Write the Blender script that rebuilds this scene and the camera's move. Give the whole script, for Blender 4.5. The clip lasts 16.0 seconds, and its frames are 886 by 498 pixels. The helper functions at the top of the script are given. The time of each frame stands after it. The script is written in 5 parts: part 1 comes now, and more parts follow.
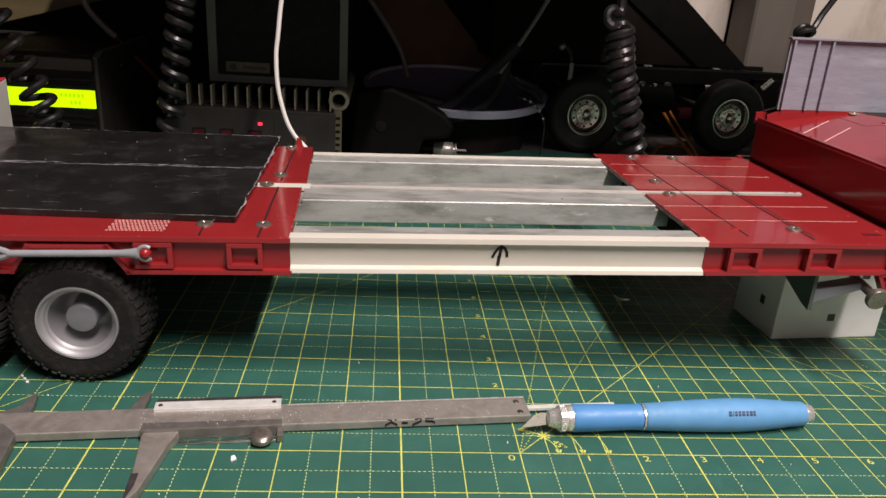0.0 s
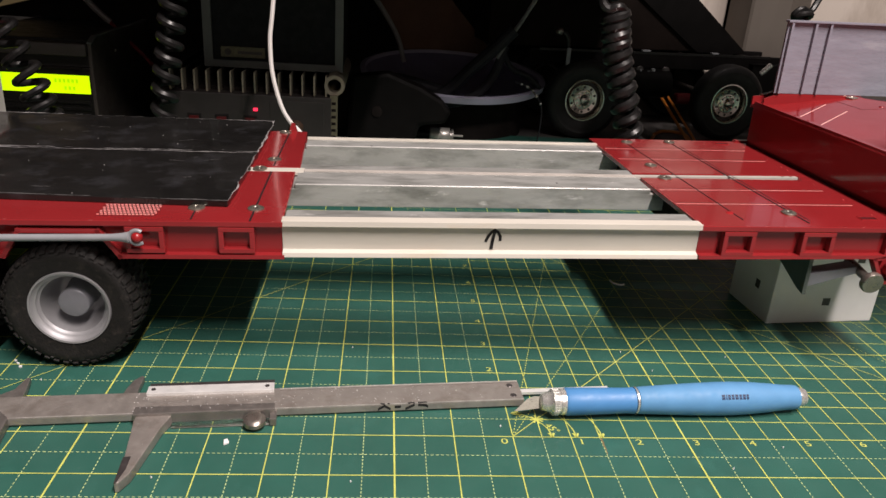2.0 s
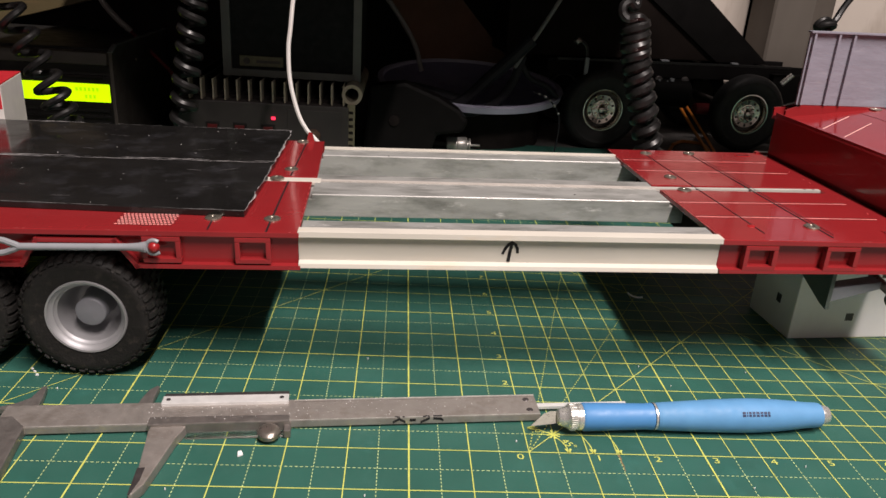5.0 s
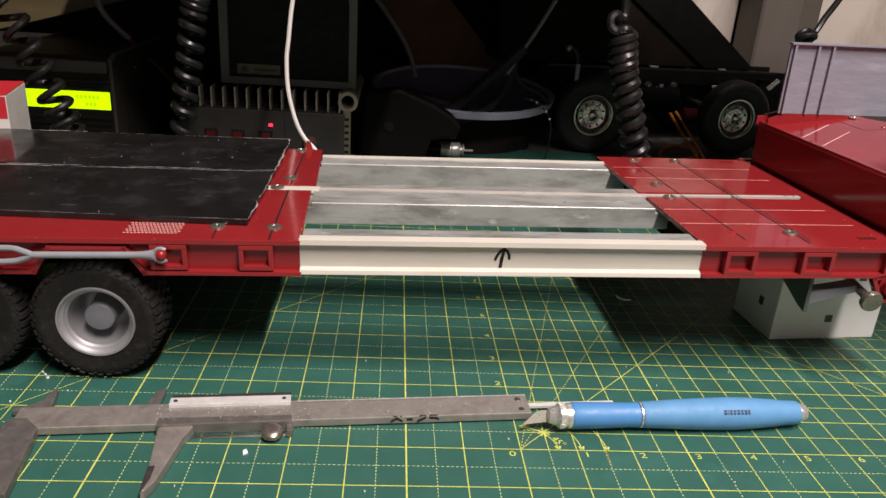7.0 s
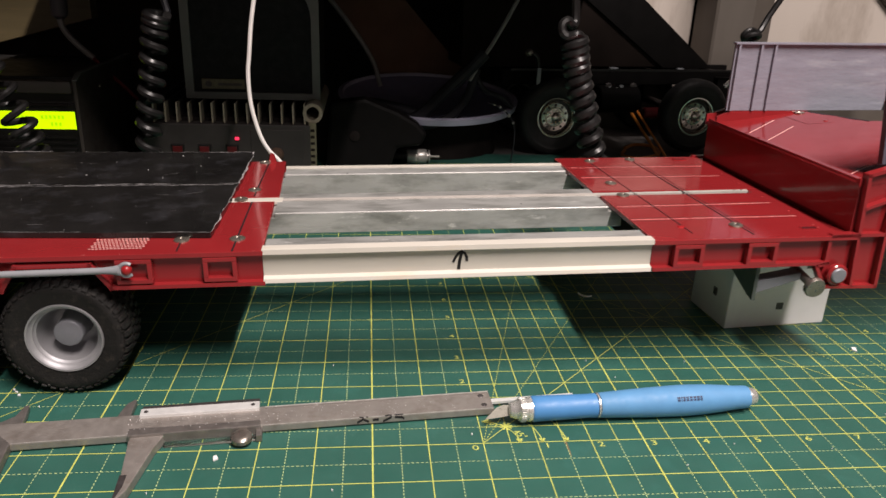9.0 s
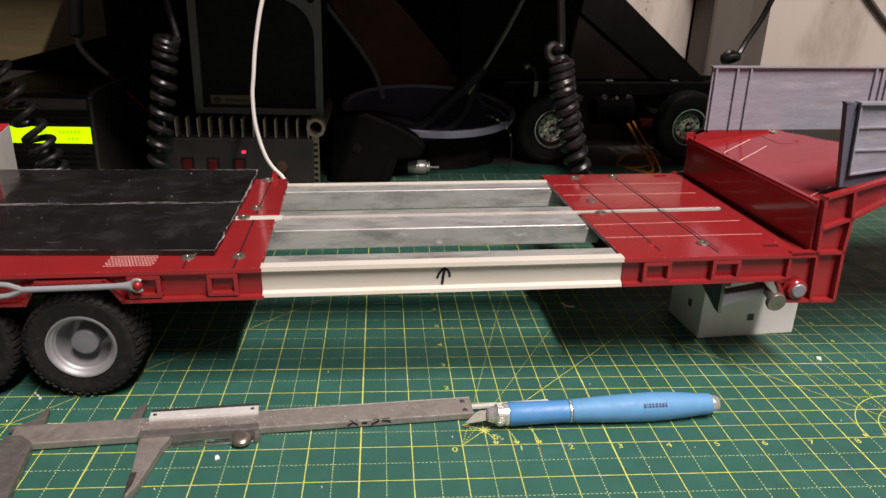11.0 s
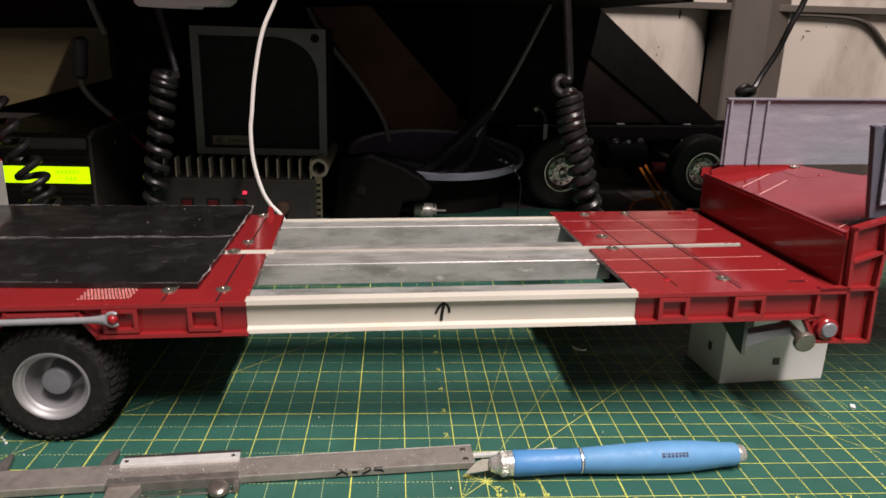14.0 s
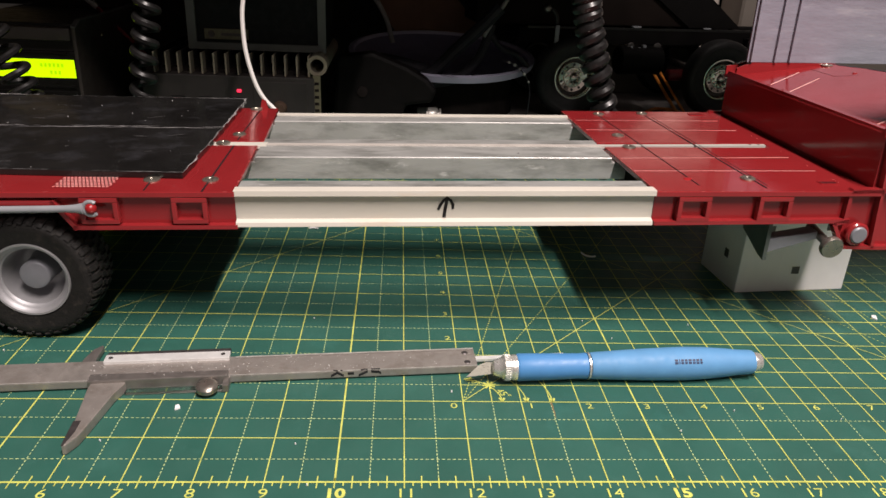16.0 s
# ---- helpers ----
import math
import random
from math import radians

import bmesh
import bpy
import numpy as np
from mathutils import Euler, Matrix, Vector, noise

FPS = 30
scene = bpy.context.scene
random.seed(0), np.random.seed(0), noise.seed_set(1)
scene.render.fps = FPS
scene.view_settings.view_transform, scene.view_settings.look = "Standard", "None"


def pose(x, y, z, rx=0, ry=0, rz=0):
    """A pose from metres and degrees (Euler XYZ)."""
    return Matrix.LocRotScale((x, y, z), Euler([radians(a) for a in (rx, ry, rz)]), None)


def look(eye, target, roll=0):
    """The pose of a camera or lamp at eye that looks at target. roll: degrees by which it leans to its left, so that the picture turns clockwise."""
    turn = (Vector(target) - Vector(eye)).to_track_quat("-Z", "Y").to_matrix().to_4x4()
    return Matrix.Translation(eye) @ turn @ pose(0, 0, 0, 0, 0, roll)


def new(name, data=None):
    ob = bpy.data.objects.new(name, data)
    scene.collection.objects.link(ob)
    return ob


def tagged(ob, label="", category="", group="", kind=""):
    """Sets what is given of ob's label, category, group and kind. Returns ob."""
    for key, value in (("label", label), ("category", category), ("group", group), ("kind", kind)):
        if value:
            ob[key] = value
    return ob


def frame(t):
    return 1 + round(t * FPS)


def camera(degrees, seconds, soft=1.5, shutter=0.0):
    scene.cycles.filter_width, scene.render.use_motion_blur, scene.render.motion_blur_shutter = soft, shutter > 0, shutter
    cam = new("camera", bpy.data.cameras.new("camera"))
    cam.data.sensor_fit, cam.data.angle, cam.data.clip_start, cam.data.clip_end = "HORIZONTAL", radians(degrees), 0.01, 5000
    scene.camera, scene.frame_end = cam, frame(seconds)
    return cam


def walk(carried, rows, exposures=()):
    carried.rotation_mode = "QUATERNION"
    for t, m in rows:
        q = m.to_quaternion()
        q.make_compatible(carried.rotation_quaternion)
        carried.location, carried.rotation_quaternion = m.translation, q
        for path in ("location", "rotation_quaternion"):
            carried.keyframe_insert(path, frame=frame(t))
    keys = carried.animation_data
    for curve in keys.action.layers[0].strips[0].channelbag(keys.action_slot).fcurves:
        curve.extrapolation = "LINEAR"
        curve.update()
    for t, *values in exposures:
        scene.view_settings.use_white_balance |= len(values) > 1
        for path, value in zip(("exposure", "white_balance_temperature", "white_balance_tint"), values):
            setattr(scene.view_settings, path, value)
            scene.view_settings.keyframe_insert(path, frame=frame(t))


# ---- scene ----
cam = camera(61.96, 16.0, soft=1.5, shutter=0.7)
PATH = [
    (0, (-0.06320, -0.25869, 0.19377), (-0.02006, 0.20528, 0.01246), 3.98),
    (0.5, (-0.06179, -0.25861, 0.19176), (-0.01774, 0.20470, 0.00898), 3.86),
    (1, (-0.06369, -0.25743, 0.19340), (-0.01879, 0.20466, 0.00778), 3.78),
    (1.5, (-0.06276, -0.25564, 0.19088), (-0.01785, 0.20552, 0.00295), 3.83),
    (2, (-0.05987, -0.25853, 0.19194), (-0.01646, 0.20233, 0.00292), 3.92),
    (2.5, (-0.06073, -0.25849, 0.19351), (-0.02008, 0.20281, 0.00494), 3.96),
    (3, (-0.06525, -0.25580, 0.19671), (-0.02748, 0.20626, 0.00944), 4.00),
    (3.5, (-0.06390, -0.25740, 0.19456), (-0.02893, 0.20538, 0.00849), 3.96),
    (4, (-0.06225, -0.25508, 0.19263), (-0.02978, 0.20806, 0.00704), 3.87),
    (6.5, (-0.05909, -0.26019, 0.19355), (-0.02485, 0.20338, 0.00936), 3.83),
    (7, (-0.06194, -0.26829, 0.20096), (-0.02498, 0.19504, 0.01667), 3.89),
    (7.5, (-0.05930, -0.27716, 0.20439), (-0.02064, 0.18607, 0.02022), 3.84),
    (8, (-0.05810, -0.27784, 0.20405), (-0.01764, 0.18548, 0.02048), 3.60),
    (8.5, (-0.05716, -0.27006, 0.19691), (-0.01665, 0.19359, 0.01420), 3.15),
    (9, (-0.05296, -0.28071, 0.20507), (-0.00227, 0.18298, 0.02502), 2.26),
    (11.5, (-0.03897, -0.30726, 0.22609), (0.00265, 0.15661, 0.04417), 2.01),
    (12, (-0.03689, -0.30492, 0.22506), (0.00772, 0.15802, 0.04149), 2.10),
    (12.5, (-0.03678, -0.30357, 0.22417), (0.00917, 0.16001, 0.04255), 2.10),
    (13, (-0.03713, -0.29982, 0.22198), (0.00886, 0.16551, 0.04492), 2.07),
    (13.5, (-0.03511, -0.29711, 0.21796), (0.00937, 0.17221, 0.05135), 1.92),
    (14, (-0.03197, -0.28592, 0.20568), (0.00123, 0.19120, 0.05989), 1.76),
    (14.5, (-0.02956, -0.27401, 0.18986), (-0.00088, 0.19300, 0.01358), 2.32),
    (15, (-0.02992, -0.26564, 0.18396), (-0.00399, 0.19415, -0.01079), 2.41),
    (15.5, (-0.03069, -0.26555, 0.18504), (-0.00107, 0.19289, -0.01235), 2.60),
    (16, (-0.03025, -0.26579, 0.18566), (0.00174, 0.19274, -0.01114), 2.70),
]
walk(cam, [(t, look(eye, target, roll)) for t, eye, target, roll in PATH])

# ---- light and world ----
IN = 0.0254
world = bpy.data.worlds.new("workshop_night")
scene.world = world
world.use_nodes = True
world.node_tree.nodes["Background"].inputs["Color"].default_value = (0.9, 0.85, 0.8, 1)
world.node_tree.nodes["Background"].inputs["Strength"].default_value = 0.002


def lamp(name, eye, target, wide, long, power, colour):
    data = bpy.data.lights.new(name, "AREA")
    data.shape, data.size, data.size_y, data.energy, data.color = "RECTANGLE", wide * IN, long * IN, power, colour
    ob = new(name, data)
    ob.matrix_world = look([v * IN for v in eye], [v * IN for v in target])
    return ob


lamp("tube_lamp", (17, -33, 66), (17, -32.99, 0), 2.5, 46.0, 82.0, (1.0, 0.875, 0.83))


# ---- materials ----
def mat(name, col, rough=0.5, metal=0.0, var=0.15, scale=60.0, bump=0.05, bscale=900.0, dirt=None, dirt_at=(0.6, 0.75),
        dirt_scale=90.0, rough_var=0.1, coat=0.0, glow=0.0, stretch=(1, 1, 1), trans=0.0, spec=0.5,
        smear=None, smear_at=(0.62, 0.8), smear_scale=40.0):
    m = bpy.data.materials.new(name)
    m.use_nodes = True
    nt = m.node_tree
    nd, ln = nt.nodes, nt.links
    b = nd["Principled BSDF"]
    tc, mp = nd.new("ShaderNodeTexCoord"), nd.new("ShaderNodeMapping")
    mp.inputs["Scale"].default_value = stretch
    ln.new(tc.outputs["Object"], mp.inputs["Vector"])

    def noise_tex(sc, det=4.0, ro=0.55):
        n = nd.new("ShaderNodeTexNoise")
        n.inputs["Scale"].default_value, n.inputs["Detail"].default_value, n.inputs["Roughness"].default_value = sc, det, ro
        ln.new(mp.outputs["Vector"], n.inputs["Vector"])
        return n

    big = noise_tex(scale)
    ramp = nd.new("ShaderNodeValToRGB")
    ramp.color_ramp.elements[0].position, ramp.color_ramp.elements[1].position = 0.3, 0.7
    ramp.color_ramp.elements[0].color = (*[c * (1 - var) for c in col], 1)
    ramp.color_ramp.elements[1].color = (*[min(1, c * (1 + var)) for c in col], 1)
    ln.new(big.outputs["Fac"], ramp.inputs["Fac"])
    out = ramp.outputs["Color"]
    fine = noise_tex(bscale, 3.0)
    if dirt:
        dn = noise_tex(dirt_scale, 6.0, 0.65)
        mr = nd.new("ShaderNodeMapRange")
        mr.inputs["From Min"].default_value, mr.inputs["From Max"].default_value = dirt_at
        ln.new(dn.outputs["Fac"], mr.inputs["Value"])
        mx = nd.new("ShaderNodeMix")
        mx.data_type = "RGBA"
        ln.new(mr.outputs["Result"], mx.inputs["Factor"])
        ln.new(out, mx.inputs["A"])
        mx.inputs["B"].default_value = (*dirt, 1)
        out = mx.outputs["Result"]
    if smear:
        sn = noise_tex(smear_scale, 8.0, 0.7)
        sr = nd.new("ShaderNodeMapRange")
        sr.inputs["From Min"].default_value, sr.inputs["From Max"].default_value = smear_at
        ln.new(sn.outputs["Fac"], sr.inputs["Value"])
        sx = nd.new("ShaderNodeMix")
        sx.data_type = "RGBA"
        ln.new(sr.outputs["Result"], sx.inputs["Factor"])
        ln.new(out, sx.inputs["A"])
        sx.inputs["B"].default_value = (*smear, 1)
        out = sx.outputs["Result"]
    ln.new(out, b.inputs["Base Color"])
    rr = nd.new("ShaderNodeMapRange")
    rr.inputs["From Min"].default_value, rr.inputs["From Max"].default_value = 0.3, 0.7
    rr.inputs["To Min"].default_value, rr.inputs["To Max"].default_value = max(0.02, rough - rough_var), min(1, rough + rough_var)
    rn = noise_tex(scale * 2.3)
    ln.new(rn.outputs["Fac"], rr.inputs["Value"])
    ln.new(rr.outputs["Result"], b.inputs["Roughness"])
    b.inputs["Metallic"].default_value = metal
    b.inputs["Specular IOR Level"].default_value = spec
    b.inputs["Coat Weight"].default_value = coat
    b.inputs["Coat Roughness"].default_value = 0.08
    b.inputs["Transmission Weight"].default_value = trans
    if bump:
        bp = nd.new("ShaderNodeBump")
        bp.inputs["Strength"].default_value, bp.inputs["Distance"].default_value = bump, 0.0005
        ln.new(fine.outputs["Fac"], bp.inputs["Height"])
        ln.new(bp.outputs["Normal"], b.inputs["Normal"])
    if glow:
        b.inputs["Emission Color"].default_value = (*col, 1)
        b.inputs["Emission Strength"].default_value = glow
    return m


M_GREEN = mat("mat_green_vinyl", (0.025, 0.101, 0.078), 0.5, var=0.12, scale=25, bump=0.25, bscale=2500, dirt=(0.035, 0.135, 0.11), dirt_at=(0.56, 0.8), dirt_scale=35, smear=(0.09, 0.19, 0.15), smear_at=(0.70, 0.80), smear_scale=420)
M_YELLOW = mat("mat_print_yellow", (0.54, 0.575, 0.125), 0.6, var=0.2, scale=180, bump=0)
M_DASH = mat("mat_print_pale", (0.47, 0.58, 0.26), 0.6, var=0.2, scale=180, bump=0)
M_BENCH = mat("bench_grey", (0.10, 0.093, 0.09), 0.6, var=0.25, scale=18, bump=0.2)
M_RED = mat("red_plastic", (0.265, 0.0185, 0.0215), 0.18, coat=0.4, spec=0.5, var=0.06, scale=40, bump=0.015, bscale=500, rough_var=0.06, dirt=(0.32, 0.035, 0.035), dirt_at=(0.70, 1.0), dirt_scale=120)
M_WHITE = mat("white_styrene", (0.60, 0.57, 0.505), 0.45, var=0.05, scale=70, bump=0.08, dirt=(0.60, 0.50, 0.38), dirt_at=(0.60, 0.80), dirt_scale=75, stretch=(0.25, 1, 1), smear=(0.50, 0.38, 0.27), smear_at=(0.70, 0.80), smear_scale=160)
M_STRIP = mat("dull_white_strip", (0.46, 0.43, 0.395), 0.5, var=0.08, scale=70, bump=0.1, dirt=(0.36, 0.33, 0.29), dirt_at=(0.55, 0.78), dirt_scale=90)
M_ALU = mat("bare_aluminium", (0.54, 0.545, 0.525), 0.44, metal=0.55, var=0.12, scale=55, bump=0.25, bscale=700, dirt=(0.27, 0.275, 0.255), dirt_at=(0.46, 0.68), dirt_scale=85, stretch=(0.3, 1, 1), smear=(0.82, 0.81, 0.79), smear_at=(0.60, 0.72), smear_scale=190)
# Pale tone for the light caught along the tube edges.
M_EDGE = mat("painted_edge_highlight", (0.46, 0.455, 0.44), 0.4, metal=0.3, var=0.1, scale=300, bump=0.1)
M_MARK = mat("black_marker", (0.012, 0.01, 0.012), 0.5, bump=0)
M_SCRATCH = mat("pale_scribed_line", (0.75, 0.45, 0.42), 0.6, bump=0)
M_STEEL = mat("screw_steel", (0.50, 0.45, 0.38), 0.34, metal=0.9, var=0.15, scale=300)
M_TOOL = mat("worn_tool_steel", (0.37, 0.34, 0.315), 0.45, metal=0.6, var=0.10, scale=120, bump=0.2, bscale=1500, dirt=(0.72, 0.71, 0.68), dirt_at=(0.66, 0.72), dirt_scale=700, smear=(0.25, 0.215, 0.185), smear_at=(0.50, 0.75), smear_scale=70)
M_KNOB = mat("brown_steel_knob", (0.30, 0.27, 0.24), 0.33, metal=0.8, var=0.15, scale=200)
M_JAW = mat("ground_jaw_steel", (0.26, 0.24, 0.225), 0.42, metal=0.7, var=0.15, scale=150)
M_TOOL_LIGHT = mat("satin_scale_plate", (0.72, 0.72, 0.71), 0.4, metal=0.35, var=0.08, scale=200)
M_RUBGLINT = mat("rubbed_steel_with_glint", (0.55, 0.53, 0.50), 0.4, metal=0.5, var=0.3, scale=250, bump=0.1)
M_TOOL_DARK = mat("dark_steel", (0.10, 0.09, 0.09), 0.45, metal=0.7, var=0.2, scale=200)
M_SKIRT = mat("thin_clear_plastic", (0.86, 0.90, 0.86), 0.12, var=0.05, scale=200, bump=0, trans=1.0, spec=0.3)
# Blotches carry dust smudges and also a bluish reflection put into the colour.
M_BLACKSHEET = mat("black_acrylic_dust_and_sheen", (0.013, 0.0125, 0.0122), 0.15, var=0.4, scale=18, bump=0.12, bscale=60, dirt=(0.036, 0.036, 0.040), dirt_at=(0.52, 0.80), dirt_scale=60, rough_var=0.12, smear=(0.16, 0.158, 0.16), smear_at=(0.655, 0.76), smear_scale=190)
M_SHEETEDGE = mat("sanded_sheet_edge", (0.15, 0.145, 0.145), 0.6, var=0.6, scale=350, bump=0.5)
M_SCUFF = mat("scuffed_white_edge", (0.32, 0.31, 0.31), 0.6, var=0.4, scale=350, bump=0.3)
M_DARKRED = mat("dark_red_slot_shade_and_score", (0.07, 0.005, 0.007), 0.5, bump=0)
M_TYRE = mat("tyre_rubber", (0.010, 0.0092, 0.0088), 0.65, spec=0.3, var=0.35, scale=90, bump=0.5, bscale=900, dirt=(0.034, 0.029, 0.025), dirt_at=(0.54, 0.76), dirt_scale=260)
M_TRUCKTYRE = mat("truck_tyre_rubber", (0.017, 0.0165, 0.017), 0.55, spec=0.4, var=0.2, scale=90, bump=0.15, bscale=900)
M_RIM = mat("silver_painted_rim", (0.36, 0.36, 0.375), 0.54, metal=0.6, rough_var=0.04, var=0.05, scale=120, bump=0.05)
M_HUBCAP = mat("grey_hub_cap", (0.21, 0.215, 0.24), 0.45, metal=0.2, var=0.06, scale=160)
M_STRUT = mat("grey_plastic_rod", (0.25, 0.26, 0.28), 0.38, var=0.06, scale=120)
M_REDWORN = mat("worn_red_edge", (0.42, 0.13, 0.12), 0.5, var=0.3, scale=300, bump=0.1)
M_REDBALL = mat("red_ball", (0.30, 0.012, 0.015), 0.3, bump=0)
M_PANEL = mat("grey_panel_plastic", (0.25, 0.25, 0.30), 0.30, var=0.07, scale=45, bump=1.0, bscale=40, dirt=(0.40, 0.40, 0.43), dirt_at=(0.55, 0.8), dirt_scale=22, stretch=(1, 1, 4))
M_PANELFRAME = mat("dark_panel_plastic", (0.095, 0.095, 0.125), 0.38, var=0.08, scale=60, bump=0.1)
M_BOX = mat("white_plastic_box", (0.84, 0.83, 0.83), 0.45, var=0.04, scale=50, bump=0.08)
M_BRACKET = mat("dark_grey_bracket", (0.07, 0.085, 0.075), 0.4, var=0.1)
M_PEN = mat("blue_rubber_grip", (0.10, 0.275, 0.51), 0.6, var=0.05, scale=120, bump=0.05)
M_PEN2 = mat("blue_front_grip", (0.07, 0.235, 0.51), 0.5, var=0.04, scale=120, bump=0.03)
M_CHROME = mat("chrome", (0.70, 0.69, 0.66), 0.26, metal=0.7, var=0.05, scale=300)
M_TRUCKCHROME = mat("bright_chrome", (0.80, 0.74, 0.68), 0.09, metal=0.95, var=0.10, scale=60, bump=0.05, bscale=200, rough_var=0.08)
M_NICKEL = mat("nickel_plug", (0.50, 0.485, 0.455), 0.38, metal=0.6, var=0.12, scale=300)
M_NAVY = mat("dark_blue_print", (0.02, 0.035, 0.09), 0.5, bump=0)
M_BLACK = mat("black_painted_metal", (0.0135, 0.0112, 0.0105), 0.8, var=0.3, scale=40, bump=0.2, spec=0.06)
M_BLACKGLOSS = mat("black_gloss_vinyl", (0.009, 0.0085, 0.0085), 0.36, spec=0.4, var=0.2, scale=100, bump=0.05)
M_LEAD = mat("matt_black_lead", (0.022, 0.022, 0.026), 0.5, var=0.2, scale=60, bump=0.1, spec=0.2)
M_CLOTH = mat("speaker_cloth", (0.0075, 0.0088, 0.0098), 0.85, var=0.2, scale=60, bump=0.6, bscale=2500)
M_GREYFRAME = mat("grey_speaker_frame", (0.150, 0.158, 0.155), 0.5, var=0.1, scale=60)
M_PLATE = mat("dull_brass_plate", (0.17, 0.155, 0.10), 0.5, metal=0.3, var=0.2, scale=300)
M_FIN = mat("heatsink_aluminium", (0.33, 0.29, 0.225), 0.55, metal=0.5, var=0.15, scale=90)
M_AMP = mat("amp_grey_panel", (0.030, 0.026, 0.025), 0.5, var=0.2, scale=50, bump=0.1)
M_RADIO = mat("radio_case_grey", (0.017, 0.016, 0.015), 0.5, var=0.2, scale=40, bump=0.15)
# Lighter copy of the case grey for the faces that catch light.
M_LITCASE = mat("radio_case_lit_tone", (0.055, 0.047, 0.042), 0.45, var=0.2, scale=40, bump=0.15)
M_SWITCH = mat("red_rocker", (0.08, 0.005, 0.006), 0.4, bump=0)
M_LED = mat("led_red", (1.0, 0.03, 0.08), 0.4, bump=0, glow=1.6)
M_LCD = mat("lcd_backlight", (0.62, 1.0, 0.0), 0.4, var=0.03, bump=0, glow=1.05)
M_LCDINK = mat("lcd_segment", (0.46, 0.80, 0.0), 0.4, bump=0, glow=0.75)
M_CABLEW = mat("white_cable", (0.78, 0.76, 0.73), 0.4, var=0.05, scale=120, bump=0.03)
M_CABLEG = mat("grey_cable", (0.22, 0.21, 0.205), 0.45, var=0.1, scale=120)
M_ORANGE = mat("orange_wire", (0.78, 0.27, 0.045), 0.4, bump=0)
M_REDWIRE = mat("red_wire", (0.14, 0.008, 0.012), 0.4, bump=0)
M_WALL = mat("painted_metal_wall", (0.55, 0.49, 0.435), 0.5, var=0.12, scale=5, bump=0.1, dirt=(0.22, 0.17, 0.13), dirt_at=(0.54, 0.80), dirt_scale=9, stretch=(1, 1, 0.35))
M_PILLAR = mat("grey_wall_pillar", (0.095, 0.081, 0.068), 0.6, var=0.25, scale=8, bump=0.1, dirt=(0.09, 0.07, 0.055), dirt_at=(0.55, 0.75), dirt_scale=12, stretch=(1, 1, 0.3))
M_ROOM = mat("workshop_wall", (0.05, 0.045, 0.041), 0.8, var=0.2, scale=2, bump=0.1)
# Paler than the other walls, to send fill light back.
M_BOUNCE = mat("fill_bounce_grey", (0.24, 0.225, 0.21), 0.8, var=0.08, scale=2, bump=0.1)
M_WOOD = mat("pine_board", (0.105, 0.082, 0.04), 0.45, var=0.15, scale=14, bump=0.15, stretch=(1, 1, 8), dirt=(0.17, 0.11, 0.05), dirt_at=(0.60, 0.75), dirt_scale=20)
M_BROWN = mat("brown_board", (0.17, 0.089, 0.052), 0.7, var=0.25, scale=16, bump=0.2)
M_DARKWOOD = mat("dark_stained_wood", (0.013, 0.007, 0.005), 0.7, var=0.3, scale=12, bump=0.15, spec=0.1, stretch=(0.3, 1, 4))
M_RUST = mat("rust_brown", (0.07, 0.04, 0.025), 0.8, var=0.4, scale=120, bump=0.4)
M_PAPER = mat("white_plastic_tray", (0.72, 0.70, 0.74), 0.5, var=0.04, scale=30, bump=0.05)
M_LILAC = mat("pale_lilac_dish", (0.20, 0.197, 0.31), 0.45, var=0.08, scale=30)
M_RIMLILAC = mat("pale_lilac_rim", (0.36, 0.355, 0.46), 0.4, var=0.08, scale=30)
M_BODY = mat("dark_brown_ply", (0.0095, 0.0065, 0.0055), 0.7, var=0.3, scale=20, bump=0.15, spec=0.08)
M_STREAK = mat("brown_streak", (0.22, 0.15, 0.07), 0.6, var=0.3, scale=300, bump=0)
M_SLEEVE = mat("lilac_grey_sleeve", (0.08, 0.073, 0.09), 0.5, var=0.1, scale=60)
M_BLADE = mat("ground_blade_steel", (0.42, 0.41, 0.35), 0.34, metal=0.5, var=0.06, scale=300, bump=0.05, stretch=(1, 6, 1))
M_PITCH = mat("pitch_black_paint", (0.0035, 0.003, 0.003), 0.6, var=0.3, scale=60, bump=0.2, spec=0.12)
M_CARD = mat("red_carton", (0.50, 0.02, 0.03), 0.5, var=0.06, scale=60)
M_CARDW = mat("white_carton", (0.66, 0.63, 0.60), 0.6, var=0.06, scale=60)


# ---- builders (inches) ----
def quad_box(bm, x0, x1, y0, y1, z0, z1, bev=0.0):
    vs = [bm.verts.new((x, y, z)) for z in (z0, z1) for x, y in ((x0, y0), (x1, y0), (x1, y1), (x0, y1))]
    fs = [bm.faces.new([vs[i] for i in f]) for f in ((3, 2, 1, 0), (4, 5, 6, 7), (0, 1, 5, 4), (1, 2, 6, 5), (2, 3, 7, 6), (3, 0, 4, 7))]
    if bev:
        es = list({e for f in fs for e in f.edges})
        bmesh.ops.bevel(bm, geom=es, offset=bev, segments=2, profile=0.6, affect="EDGES")
    return bm


def box(x0, x1, y0, y1, z0, z1, bev=0.0):
    return quad_box(bmesh.new(), x0, x1, y0, y1, z0, z1, bev)


